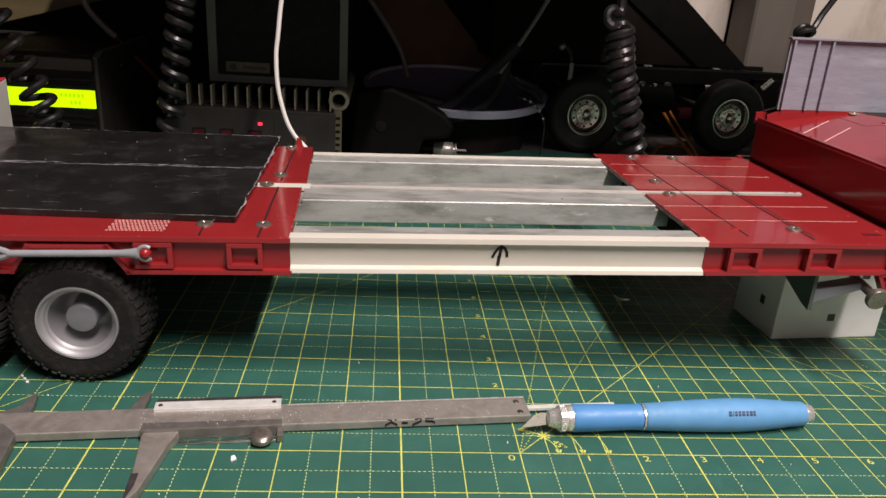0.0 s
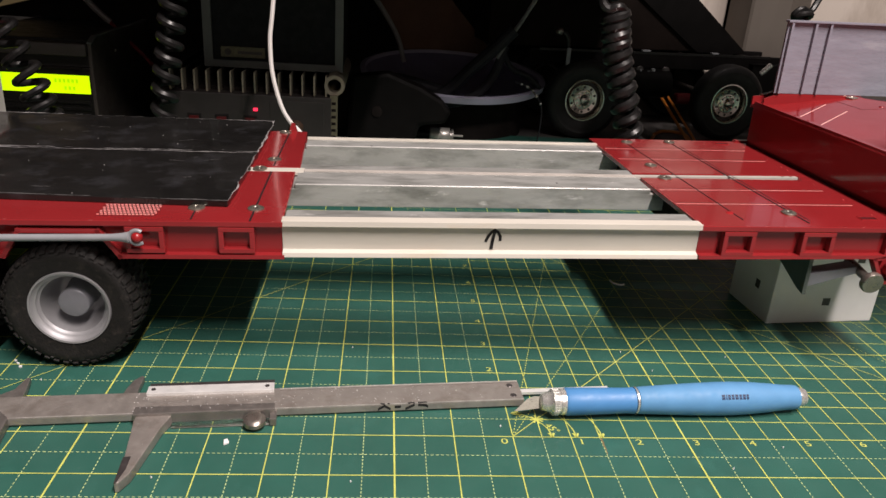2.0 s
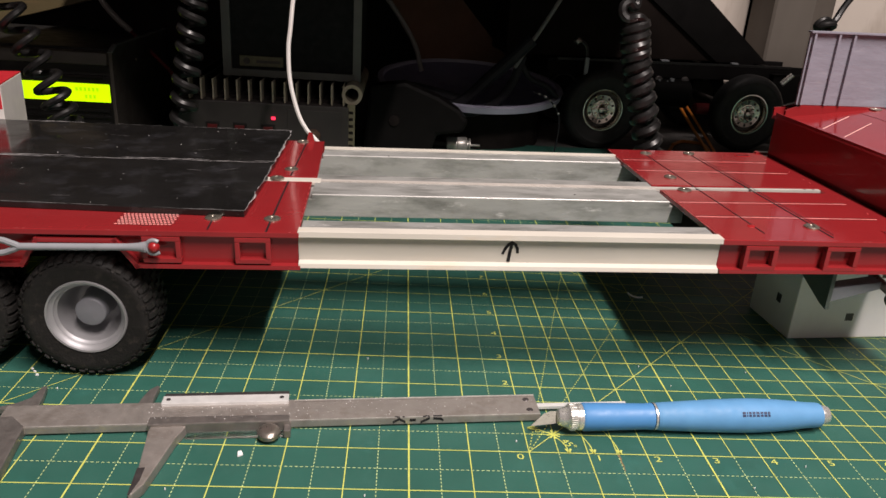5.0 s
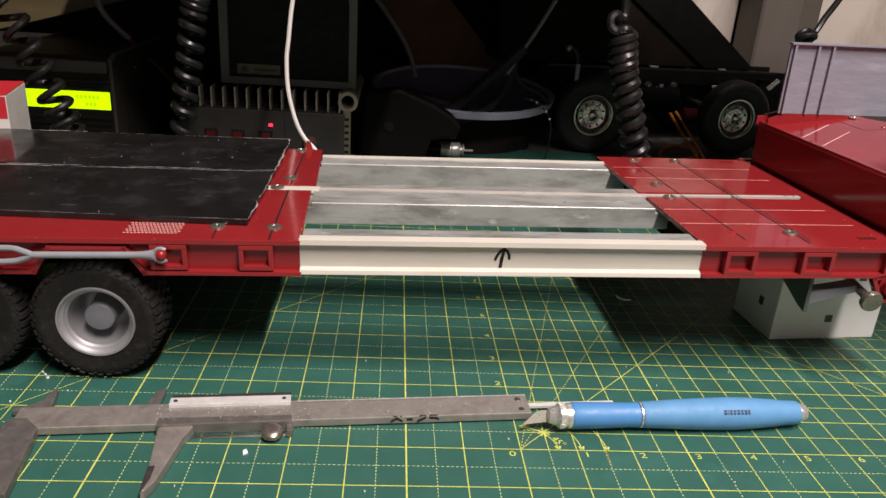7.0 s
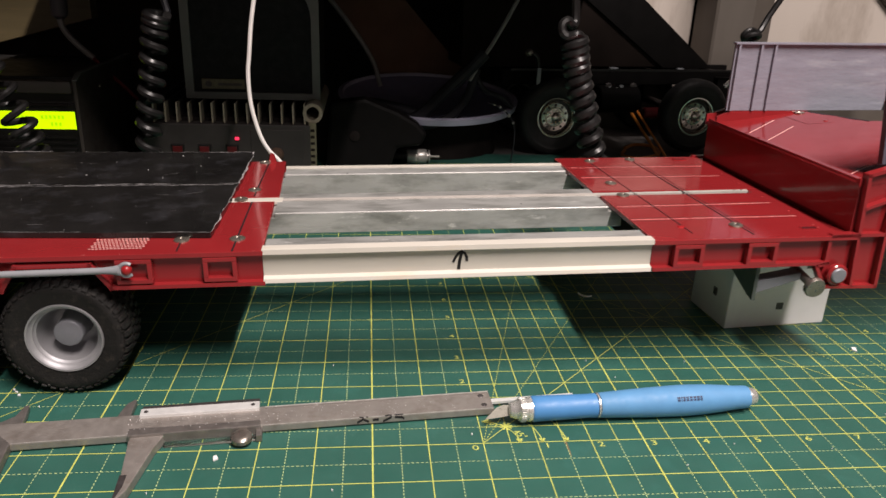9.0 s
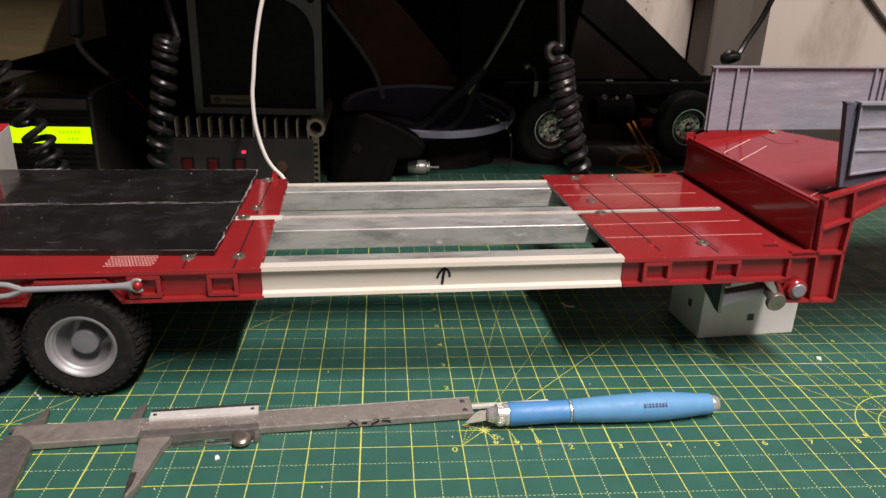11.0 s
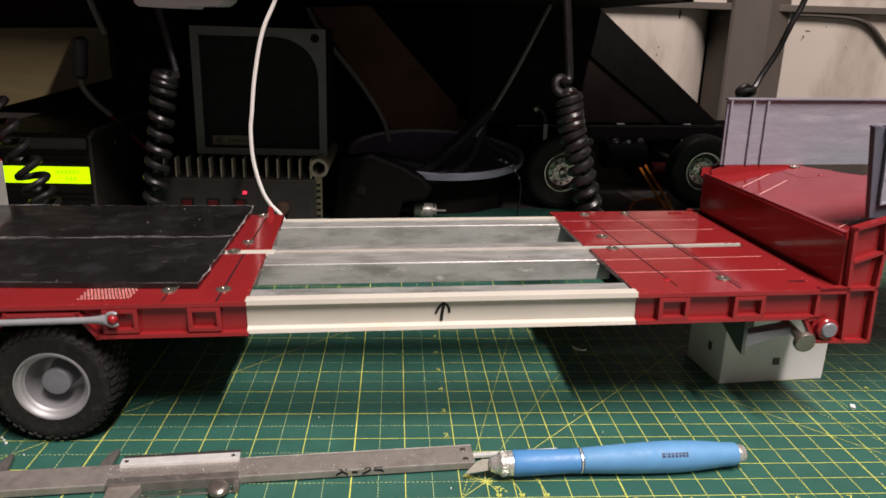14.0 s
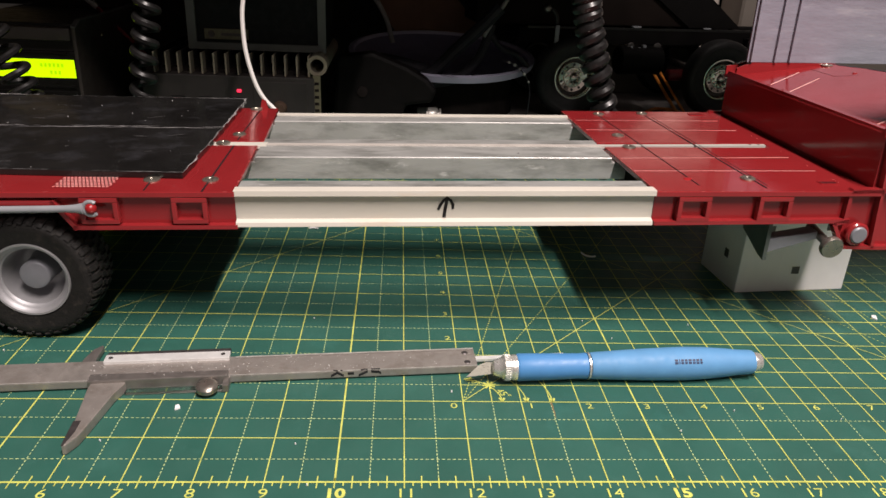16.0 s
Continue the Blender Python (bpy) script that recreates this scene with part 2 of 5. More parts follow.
def prism(poly, axis, a, b, bm=None, bev=0.0):
    """A polygon pushed from a to b along an axis: 'y' takes (x, z), 'x' takes (y, z), 'z' takes (x, y)."""
    bm = bm or bmesh.new()
    put = {"y": lambda p, h: (p[0], h, p[1]), "x": lambda p, h: (h, p[0], p[1]), "z": lambda p, h: (p[0], p[1], h)}[axis]
    lo, hi = [bm.verts.new(put(p, a)) for p in poly], [bm.verts.new(put(p, b)) for p in poly]
    n = len(poly)
    fs = [bm.faces.new(lo), bm.faces.new(hi[::-1])]
    fs += [bm.faces.new((lo[i], hi[i], hi[(i + 1) % n], lo[(i + 1) % n])) for i in range(n)]
    bmesh.ops.recalc_face_normals(bm, faces=fs)
    if bev:
        bmesh.ops.bevel(bm, geom=list({e for f in fs for e in f.edges}), offset=bev, segments=2, profile=0.6, affect="EDGES")
    return bm


def lathe(prof, n=32, at=(0, 0, 0), to=(0, 0, 1), bm=None):
    """A profile of (radius, height) turned about the line from at along to."""
    bm = bm or bmesh.new()
    m = Matrix.Translation(at) @ Vector(to).to_track_quat("Z", "Y").to_matrix().to_4x4()
    rings = []
    for r, h in prof:
        if r < 1e-6:
            rings.append([bm.verts.new(m @ Vector((0, 0, h)))])
        else:
            rings.append([bm.verts.new(m @ Vector((r * math.cos(k * math.tau / n), r * math.sin(k * math.tau / n), h))) for k in range(n)])
    for a, b in zip(rings, rings[1:]):
        for k in range(n):
            q = [a[k % len(a)], a[(k + 1) % len(a)], b[(k + 1) % len(b)], b[k % len(b)]]
            q = list(dict.fromkeys(q))
            if len(q) > 2:
                bm.faces.new(q)
    bmesh.ops.recalc_face_normals(bm, faces=bm.faces[:])
    return bm


def rod(p0, p1, r, n=16, bm=None, bev=0.0):
    p0, p1 = Vector(p0), Vector(p1)
    d = (p1 - p0).length
    prof = [(0, 0), (r, 0), (r, d), (0, d)] if not bev else [(0, 0), (r - bev, 0), (r, bev), (r, d - bev), (r - bev, d), (0, d)]
    return lathe(prof, n, p0, p1 - p0, bm)


def curve_points(pts, steps=8):
    p = [Vector(v) for v in pts]
    p = [2 * p[0] - p[1], *p, 2 * p[-1] - p[-2]]
    out = []
    for a, b, c, d in zip(p, p[1:], p[2:], p[3:]):
        for k in range(steps):
            t = k / steps
            out.append(0.5 * (2 * b + (c - a) * t + (2 * a - 5 * b + 4 * c - d) * t * t + (3 * b - a - 3 * c + d) * t ** 3))
    return out + [p[-2]]


def tube(pts, r, n=8, bm=None):
    """A round section of radius r (a number, or one for each point) swept along points."""
    bm = bm or bmesh.new()
    pts = [Vector(v) for v in pts]
    rs = r if isinstance(r, list) else [r] * len(pts)
    side, rings = None, []
    for i, p in enumerate(pts):
        t = (pts[min(i + 1, len(pts) - 1)] - pts[max(i - 1, 0)]).normalized()
        side = t.orthogonal().normalized() if side is None else (side - t * side.dot(t)).normalized()
        up = t.cross(side)
        rings.append([bm.verts.new(p + rs[i] * (math.cos(k * math.tau / n) * side + math.sin(k * math.tau / n) * up)) for k in range(n)])
    fs = [bm.faces.new((a[k], a[(k + 1) % n], b[(k + 1) % n], b[k])) for a, b in zip(rings, rings[1:]) for k in range(n)]
    fs += [bm.faces.new(rings[0][::-1]), bm.faces.new(rings[-1])]
    bmesh.ops.recalc_face_normals(bm, faces=fs)
    return bm


def helix(axis_pts, radius, turns, n=14, phase=0.0, hand=1):
    """Points of a coil about a curved axis."""
    ax = curve_points(axis_pts, 12)
    total = int(turns * n)
    out = []
    for i in range(total + 1):
        f = i / total * (len(ax) - 1)
        k = min(int(f), len(ax) - 2)
        c = ax[k].lerp(ax[k + 1], f - k)
        t = (ax[k + 1] - ax[k]).normalized()
        s = (Vector((1, 0, 0)) - t * t.x).normalized()
        u = t.cross(s)
        a = phase + i / n * math.tau
        out.append(c + radius * (math.cos(a) * s + hand * math.sin(a) * u))
    return out


def part(name, bm, material, parent=None, label="", smooth=False):
    """Links a bmesh, drawn in inches, as one mesh object under a thing or a part."""
    for v in bm.verts:
        v.co *= IN
    me = bpy.data.meshes.new(name)
    bm.to_mesh(me)
    bm.free()
    me.materials.append(material)
    if smooth:
        me.shade_smooth()
        me.set_sharp_from_angle(angle=radians(35))
    ob = new(name, me)
    if parent is not None:
        ob.parent = parent
    if label:
        tagged(ob, label)
    return ob


def thing(name, label, category, group="", m=None, kind=""):
    ob = tagged(new(name), label, category, group, kind)
    ob.empty_display_size = 0.01
    if m is not None:
        ob.matrix_basis = m
    return ob


def at(x, y, z, rx=0, ry=0, rz=0):
    return pose(x * IN, y * IN, z * IN, rx, ry, rz)


def writing(text, size, material, parent, m, name="lettering", squash=1.0, bold=0.0):
    """Flat letters in the built-in font; m in inches, letters lie in its x, y plane."""
    cu = bpy.data.curves.new(name, "FONT")
    cu.offset = bold
    cu.body, cu.size, cu.align_x, cu.align_y, cu.resolution_u = text, size, "CENTER", "CENTER", 3
    tmp = bpy.data.objects.new(name, cu)
    me = bpy.data.meshes.new_from_object(tmp)
    bpy.data.objects.remove(tmp)
    bm = bmesh.new()
    bm.from_mesh(me)
    bpy.data.meshes.remove(me)
    bmesh.ops.transform(bm, matrix=m @ Matrix.Diagonal((squash, 1, 1, 1)), verts=bm.verts)
    return part(name, bm, material, parent)


# ---- structure ----
bench = thing("bench", "grey worktop of the workshop bench on four legs", "bench", kind="structure")
part("worktop", box(-44, 44, -15, 39.9, -1.6, -0.12, 0.02), M_BENCH, bench)
for x in (-42, 42):
    for y in (-12, 37):
        part("leg", box(x - 1.5, x + 1.5, y - 1.5, y + 1.5, -35, -1.6, 0.1), M_BENCH, bench)


def setting(name, bm, material, label, category):
    return tagged(part(name, bm, material), label, category, kind="structure")


setting("floor", box(-80, 80, -90, 60, -36, -35), M_ROOM, "dull workshop floor below the bench", "floor")
setting("ceiling", box(-80, 80, -90, 60, 69, 70), M_ROOM, "dull workshop ceiling", "ceiling")
setting("wall_west", box(-81, -80, -90, 60, -36, 72), M_ROOM, "dull workshop wall", "wall")
setting("wall_east", box(80, 81, -90, 60, -36, 72), M_ROOM, "dull workshop wall", "wall")
# South wall is out of view and acts as a reflector.
setting("wall_south", box(-80, 80, -91, -90, -36, 72), M_BOUNCE, "unseen paler wall added to bounce fill light", "wall")
setting("wall_north", box(-80, 80, 40, 41, -36, 72), M_ROOM, "dark workshop wall behind the bench", "wall")

# ---- cutting mat ----
cutting_mat = thing("cutting_mat", "green self-healing cutting mat with yellow inch grid", "cutting mat")
part("base", prism([(-13.2, -2.95), (24, -2.95), (24, 21.8), (-13.2, 21.8)], "z", -0.12, 0, bev=0.02), M_GREEN, cutting_mat)
PRINT = 0.006


def stroke(bm, a, b, w, z=PRINT):
    a, b = Vector((*a, z)), Vector((*b, z))
    n = Vector((-(b - a).y, (b - a).x, 0)).normalized() * w / 2
    bm.faces.new([bm.verts.new(p) for p in (a - n, b - n, b + n, a + n)])


def dashes(bm, a, b, w, period=0.082, fill=0.58):
    a, b = Vector(a), Vector(b)
    n = max(1, round((b - a).length / period))
    for k in range(n):
        stroke(bm, a.lerp(b, (k + 0.2) / n), a.lerp(b, (k + 0.2 + fill) / n), w)


GX0, GX1, GY0, GY1 = -12, 22, -2, 20
def line(a, b, w, z=PRINT, name="grid_line"):
    bm = bmesh.new()
    stroke(bm, a, b, w, z)
    part(name, bm, M_YELLOW, cutting_mat)


def dashed(runs, w, z=PRINT):
    """One broken line, made of one or more runs of dashes."""
    bm = bmesh.new()
    for a, b in runs:
        dashes(bm, a, b, w)
    tagged(part("dashed_line", bm, M_DASH, cutting_mat), kind="stuff")


for x in range(GX0, GX1 + 1):
    heavy = (x + 12) % 5 == 0
    line((x, GY0), (x, GY1), 0.028 if heavy else 0.018, PRINT + (0.001 if heavy else 0))
    if x < GX1:
        if 0 <= x < 10:
            line((x + 0.5, 0), (x + 0.5, 10), 0.016)
            dashed([((x + 0.5, GY0), (x + 0.5, 0)), ((x + 0.5, 10), (x + 0.5, GY1))], 0.014)
        else:
            dashed([((x + 0.5, GY0), (x + 0.5, GY1))], 0.014)
for y in range(GY0, GY1 + 1):
    w = 0.034 if y == GY0 else 0.025 if y == 3 else 0.019
    line((GX0, y), (GX1, y), w, PRINT + (0.0015 if y == GY0 else 0.0005))
    if y < GY1:
        if 0 <= y < 10:
            dashed([((GX0, y + 0.5), (0, y + 0.5)), ((10, y + 0.5), (GX1, y + 0.5))], 0.014)
            line((0, y + 0.5), (10, y + 0.5), 0.016, PRINT + 0.0003)
        else:
            dashed([((GX0, y + 0.5), (GX1, y + 0.5))], 0.014)
# ruler ticks along the front edge
ticks = bmesh.new()
for k in range((GX1 - GX0) * 8 + 1):
    x = GX0 + k / 8
    stroke(ticks, (x, GY0 - (0.13 if k % 2 == 0 else 0.08)), (x, GY0), 0.018, PRINT + 0.001)
    if k % 2 == 0:
        stroke(ticks, (x, GY0), (x, GY0 + (0.13 if k % 4 else 0.09)), 0.018, PRINT + 0.001)
tagged(part("ruler_tick", ticks, M_YELLOW, cutting_mat), kind="stuff")
# angle lines and protractor arcs, mirrored about x = 5
angles = bmesh.new()
for ox, s in ((0, 1), (10, -1)):
    stroke(angles, (ox, 0), (ox + s * 9.5, 9.5), 0.015, PRINT + 0.002)
    for a in (60, 75):
        d = (s * math.cos(radians(a)), math.sin(radians(a)))
        dashes(angles, (ox, 0), (ox + 10 * d[0], 10 * d[1]), 0.015, 0.09, 0.5)
    for r, a0, a1 in ((0.68, 0, 88), (1.1, 0, 52), (1.55, 0, 52)):
        if s < 0:
            a1 = 175
        pts = [(ox + s * r * math.cos(radians(a)), r * math.sin(radians(a))) for a in range(a0, a1 + 1, 6)]
        for p, q in zip(pts, pts[1:]):
            stroke(angles, p, q, 0.019, PRINT + 0.002)
        for tip, ang in ((pts[0], 90), (pts[-1], a1 + 270)):
            for da in (-22, 22):
                d = math.radians(ang + da) if s > 0 else math.radians(180 - ang - da)
                stroke(angles, tip, (tip[0] + 0.12 * math.cos(d), tip[1] + 0.12 * math.sin(d)), 0.035, PRINT + 0.002)
for k in range(8):
    d = Vector((math.cos(k * math.pi / 4 + 0.2), math.sin(k * math.pi / 4 + 0.2)))
    stroke(angles, Vector((0.5, 0.5)) - 0.12 * d, Vector((0.5, 0.5)) + 0.12 * d, 0.03, PRINT + 0.002 + 0.0004 * k)
stroke(angles, (-10, 0), (0, 10), 0.014, PRINT + 0.002)
part("protractor", angles, M_YELLOW, cutting_mat)
stain = bmesh.new()
for k in range(7):
    stroke(stain, (1.51 + 0.006 * (k % 3), -0.02 - 0.06 * k), (1.51 + 0.006 * ((k + 1) % 3), -0.08 - 0.06 * k), 0.03 - 0.003 * k, PRINT + 0.003)
part("rust_streak", stain, M_STREAK, cutting_mat, "short brownish streak on the mat")
flat = lambda x, y, rz=0: Matrix.Translation((x, y, PRINT + 0.001)) @ pose(0, 0, 0, 0, 0, rz)
for n in range(3, 24):
    writing(str(n), 0.26, M_YELLOW, cutting_mat, flat(n - 12 + 0.02, GY0 - 0.24), "numeral", 1.15, 0.010 if n % 5 == 0 else 0.0)
writing("0", 0.2, M_YELLOW, cutting_mat, flat(-0.16, -0.13), "numeral", 1.3)
for n in range(1, 9):
    writing(str(n), 0.2, M_YELLOW, cutting_mat, flat(n + 0.16, -0.12), "numeral", 1.3)
for n in range(2, 9):
    writing(str(n), 0.2, M_YELLOW, cutting_mat, flat(-0.14, n + 0.12), "numeral", 1.3)
    writing(str(n), 0.2, M_YELLOW, cutting_mat, flat(10.14, n + 0.12), "numeral", 1.3)
writing("45\u00b0", 0.2, M_YELLOW, cutting_mat, flat(0.72, 0.24, -55), "numeral")
writing("60\u00b0", 0.17, M_YELLOW, cutting_mat, flat(0.24, 0.6, -60), "numeral")
writing("45\u00b0", 0.2, M_YELLOW, cutting_mat, flat(9.3, 0.35, 55), "numeral")
writing("60\u00b0", 0.2, M_YELLOW, cutting_mat, flat(9.9, 1.3, 20), "numeral")

# ---- trailer ----
T = at(0, 5.5, 3.06, 0, -0.95, 1.7)
trailer = thing("model_trailer", "red plastic scale model low-loader trailer, half rebuilt with bare beams", "model trailer", m=T)
TI = T.inverted()


def lips(bm, pts, t, v0, v1, close=False):
    """A flange of thickness t along a line of (u, w) points, between two depths."""
    pairs = list(zip(pts, pts[1:])) + ([(pts[-1], pts[0])] if close else [])
    for a, b in pairs:
        a, b = Vector(a), Vector(b)
        d = (b - a).normalized() * t / 2
        n = Vector((-d.y, d.x))
        prism([a - d - n, b + d - n, b + d + n, a - d + n], "y", v0, v1, bm)
    return bm


# rear deck and its rail with wheel arches
part("deck_plate", prism([(-17, -3.45), (-4.13, -3.45), (-4.17, -0.40), (-17, -0.40)], "z", -0.1, 0, bev=0.012), M_RED, trailer)
part("deck_plate", prism([(-17, -0.06), (-4.09, -0.06), (-4.17, 3.15), (-17, 3.15)], "z", -0.1, 0, bev=0.012), M_RED, trailer)
part("centre_strip", box(-17, -4.0, -0.395, -0.065, -0.08, -0.015, 0.006), M_WHITE, trailer, "white plastic strip between the deck plates")
low = [(-4.16, -0.66), (-6.90, -0.66), (-7.22, -0.20), (-8.50, -0.20), (-8.80, -0.66), (-9.35, -0.66), (-9.67, -0.2), (-10.95, -0.2), (-11.25, -0.66), (-11.8, -0.66), (-12.1, -0.2), (-13.4, -0.2), (-13.7, -0.66), (-17, -0.66)]
for v0, v1, name in ((-3.30, -3.20, "side_rail"), (2.95, 3.05, "side_rail")):
    rail = prism([(-4.16, -0.1)] + low + [(-17, -0.1)], "y", v0, v1)
    sign = -1 if v0 < 0 else 1
    lips(rail, low, 0.075, *sorted((v0, v0 + sign * 0.15 + (0.1 if sign > 0 else 0))))
    part(name, rail, M_RED, trailer)


def pocket(u0, u1, w0, w1):
    bm = bmesh.new()
    t = 0.085
    for a, b, c, d in ((u0, u1, w1 - t, w1), (u0, u1, w0, w0 + t), (u0, u0 + t, w0 + t, w1 - t), (u1 - t, u1, w0 + t, w1 - t)):
        quad_box(bm, a, b, -3.455, -3.3, c, d, 0.012)
    part("stake_pocket", bm, M_RED, trailer)


for u0, u1 in ((-5.23, -4.62), (-6.78, -6.14), (3.92, 4.55), (5.48, 6.13)):
    pocket(u0, u1, -0.59, -0.11)

# grey strut over the wheels
rod_bm = rod((-8.75, -3.55, -0.285), (-6.68, -3.55, -0.262), 0.062, 14)
tube([(-6.55 + 0.122 * math.cos(a), -3.55, -0.26 + 0.122 * math.sin(a)) for a in [radians(50 + 260 * k / 20) for k in range(21)]], 0.037, 10, rod_bm)
lathe([(0.062, 0), (0.075, 0.18), (0.10, 0.3), (0.06, 0.32)], 14, (-6.98, -3.55, -0.265), (1, 0, 0.01), rod_bm)
strut = part("strut", rod_bm, M_STRUT, trailer, "grey plastic link rod along the wheel arch", True)
ball = bmesh.new()
bmesh.ops.create_uvsphere(ball, u_segments=16, v_segments=10, radius=0.098, matrix=Matrix.Translation((-6.55, -3.55, -0.26)))
part("ball_joint", ball, M_REDBALL, strut, "", True)
clevis = bmesh.new()
for w in (-0.16, -0.41):
    tube(curve_points([(-8.72, -3.55, -0.285), (-8.86, -3.55, (w - 0.285) / 2), (-9.1, -3.55, w), (-9.8, -3.55, w - 0.02)], 5), 0.055, 8, clevis)
part("clevis", clevis, M_STRUT, strut, "", True)

# bare beams
UL, UR = -4.12, 3.40
channel = [(-3.44, 0.02), (-3.45, -0.085), (-3.33, -0.12), (-3.32, -0.55), (-3.42, -0.585), (-3.44, -0.665), (-3.2, -0.665), (-3.2, 0.02)]
beam_near = part("side_beam", prism(channel, "x", UL - 0.036, 3.48, bev=0.008), M_WHITE, trailer, "cream white styrene channel along the side")
part("side_beam", prism([(2.46, -0.665), (2.60, -0.665), (2.59, -0.585), (2.54, -0.55), (2.55, -0.12), (2.60, -0.085), (2.59, 0.015), (2.46, 0.015)], "x", UL, 3.22, bev=0.006), M_WHITE, trailer, "cream white styrene channel along the side")


def tube_side(foot, edge):
    """The side of a tube whose ends run on below the decks, notched to pass under the plates."""
    return [(UL - 1.2, foot), (7.3, foot), (7.3, -0.115), (edge, -0.115), (edge, -0.02), (UL, -0.02), (UL, -0.115), (UL - 1.2, -0.115)]


part("alloy_beam", box(UL, 3.40, -3.195, -2.79, -0.64, 0.0, 0.016), M_ALU, trailer, "bare smudged aluminium tube")
part("alloy_beam", prism(tube_side(-0.49, 3.30), "y", -1.2, -0.31, bev=0.02), M_ALU, trailer, "bare smudged aluminium tube")
part("alloy_beam", prism(tube_side(-0.46, 3.28), "y", -0.19, 0.24, bev=0.02), M_ALU, trailer, "bare smudged aluminium tube")
part("alloy_beam", prism(tube_side(-0.55, 3.18), "y", 1.86, 2.455, bev=0.02), M_ALU, trailer, "bare smudged aluminium tube")
# Thin pale strips paint the highlight on the front top edges.
for end, v0 in ((3.29, -1.20), (3.15, 1.86)):
    part("edge_highlight", prism([(v0 + 0.001, -0.040), (v0 + 0.01, -0.040), (v0 + 0.022, -0.020), (v0 + 0.016, -0.016), (v0 + 0.001, -0.031)], "x", UL + 0.02, end), M_EDGE, trailer, "pale strip painted as the highlight along the tube edge")
for u, v in ((-2.55, 1.93), (1.35, -0.86)):
    part("ink_dot", lathe([(0, 0.003), (0.022, 0.002), (0.025, -0.002)], 10, (u, v, -0.017), (0, 0, 1)), M_MARK, trailer)
part("centre_rail", prism([(UL + 0.13, -0.305), (3.4, -0.32), (7.17, -0.21), (7.17, -0.10), (3.4, -0.20), (UL + 0.13, -0.195)], "z", -0.055, 0.003, bev=0.002), M_STRIP, trailer, "white plastic strip on the centre line")
for u in (6.82, 7.02):
    part("rivet", lathe([(0, 0.012), (0.022, 0.010), (0.026, 0)], 10, (u, -0.16, 0.003), (0, 0, 1)), M_TOOL_DARK, trailer)
arrow = bmesh.new()
AX, AY = -0.39, -3.335
lips(arrow, [(AX - 0.035, -0.50), (AX - 0.02, -0.36), (AX + 0.012, -0.17)], 0.060, AY, AY + 0.012)
lips(arrow, [(AX - 0.14, -0.36), (AX - 0.105, -0.28), (AX - 0.05, -0.20), (AX + 0.01, -0.155)], 0.050, AY, AY + 0.012)
lips(arrow, [(AX + 0.01, -0.155), (AX + 0.075, -0.20), (AX + 0.115, -0.28), (AX + 0.12, -0.34)], 0.050, AY, AY + 0.012)
part("marker_arrow", arrow, M_MARK, beam_near, "black felt-pen arrow pointing up")

# front deck
part("deck_plate", prism([(3.47, -3.45), (7.9, -3.45), (7.75, -0.40), (3.36, -0.40)], "z", -0.1, 0, bev=0.012), M_RED, trailer)
part("deck_plate", prism([(3.29, -0.05), (7.75, -0.05), (7.6, 3.15), (3.2, 3.15)], "z", -0.1, 0, bev=0.012), M_RED, trailer)
part("deck_plate", box(7.17, 7.72, -0.40, -0.05, -0.1, -0.002), M_RED, trailer)
rail = prism([(3.5, -0.1), (7.28, -0.1), (7.28, -0.64), (3.5, -0.64)], "y", -3.30, -3.20)
lips(rail, [(3.54, -0.625), (7.3, -0.60)], 0.075, -3.45, -3.3)
lips(rail, [(7.27, -0.1), (7.27, -0.6)], 0.07, -3.42, -3.3)
part("side_rail", rail, M_RED, trailer)
part("side_rail", prism([(3.3, -0.1), (7.28, -0.1), (7.28, -0.64), (3.3, -0.64)], "y", 2.95, 3.05), M_RED, trailer)

# gooseneck: side frames, bulkhead and sloping top
outline = [(7.28, -0.02), (7.30, -0.60), (7.06, -0.66), (7.32, -1.14), (8.50, -1.17), (8.46, 0.0), (8.49, 0.78), (9.45, 1.30), (11.6, 1.75), (11.6, 2.2), (9.33, 1.70), (7.80, 1.26), (7.86, 0.02)]
for v0, v1, s in ((-3.30, -3.20, -1), (3.0, 3.1, 1)):
    fr = bmesh.new()
    for poly in ([(7.28, -0.02), (7.30, -0.60), (7.06, -0.66), (7.32, -1.14), (8.50, -1.17), (8.46, 0.0)], [(8.46, 0.0), (8.49, 0.80), (7.80, 1.27), (7.86, 0.0)],
                 [(8.49, 0.78), (9.45, 1.30), (11.6, 1.75), (11.6, 2.2), (9.33, 1.70), (7.80, 1.26)]):
        prism(poly, "y", v0, v1, fr)
    a, b = sorted((v0 if s < 0 else v1, (v0 if s < 0 else v1) + s * 0.15))
    lips(fr, outline[1:] + outline[:1], 0.07, a, b)
    lips(fr, [(7.86, 0.0), (7.93, -1.14)], 0.06, a, b)
    lips(fr, [(7.3, 0.0), (8.46, 0.0)], 0.07, a, b)
    lips(fr, [(7.86, 0.56), (8.49, 0.78), (8.42, 1.4)], 0.06, a, b)
    part("neck_frame", fr, M_RED, trailer)
# Black plate added below the deck edge to keep the gap dark.
part("cross_member", box(3.62, 3.72, -2.75, 2.9, -0.7, -0.11, 0.01), M_BLACK, trailer)
part("bulkhead", prism([(7.74, -3.29), (7.88, -3.29), (7.66, 3.0), (7.52, 3.0)], "z", -0.1, 1.13, bev=0.01), M_RED, trailer)


def neck_w(u):
    return 1.07 + 0.125 * (u - 7.65)


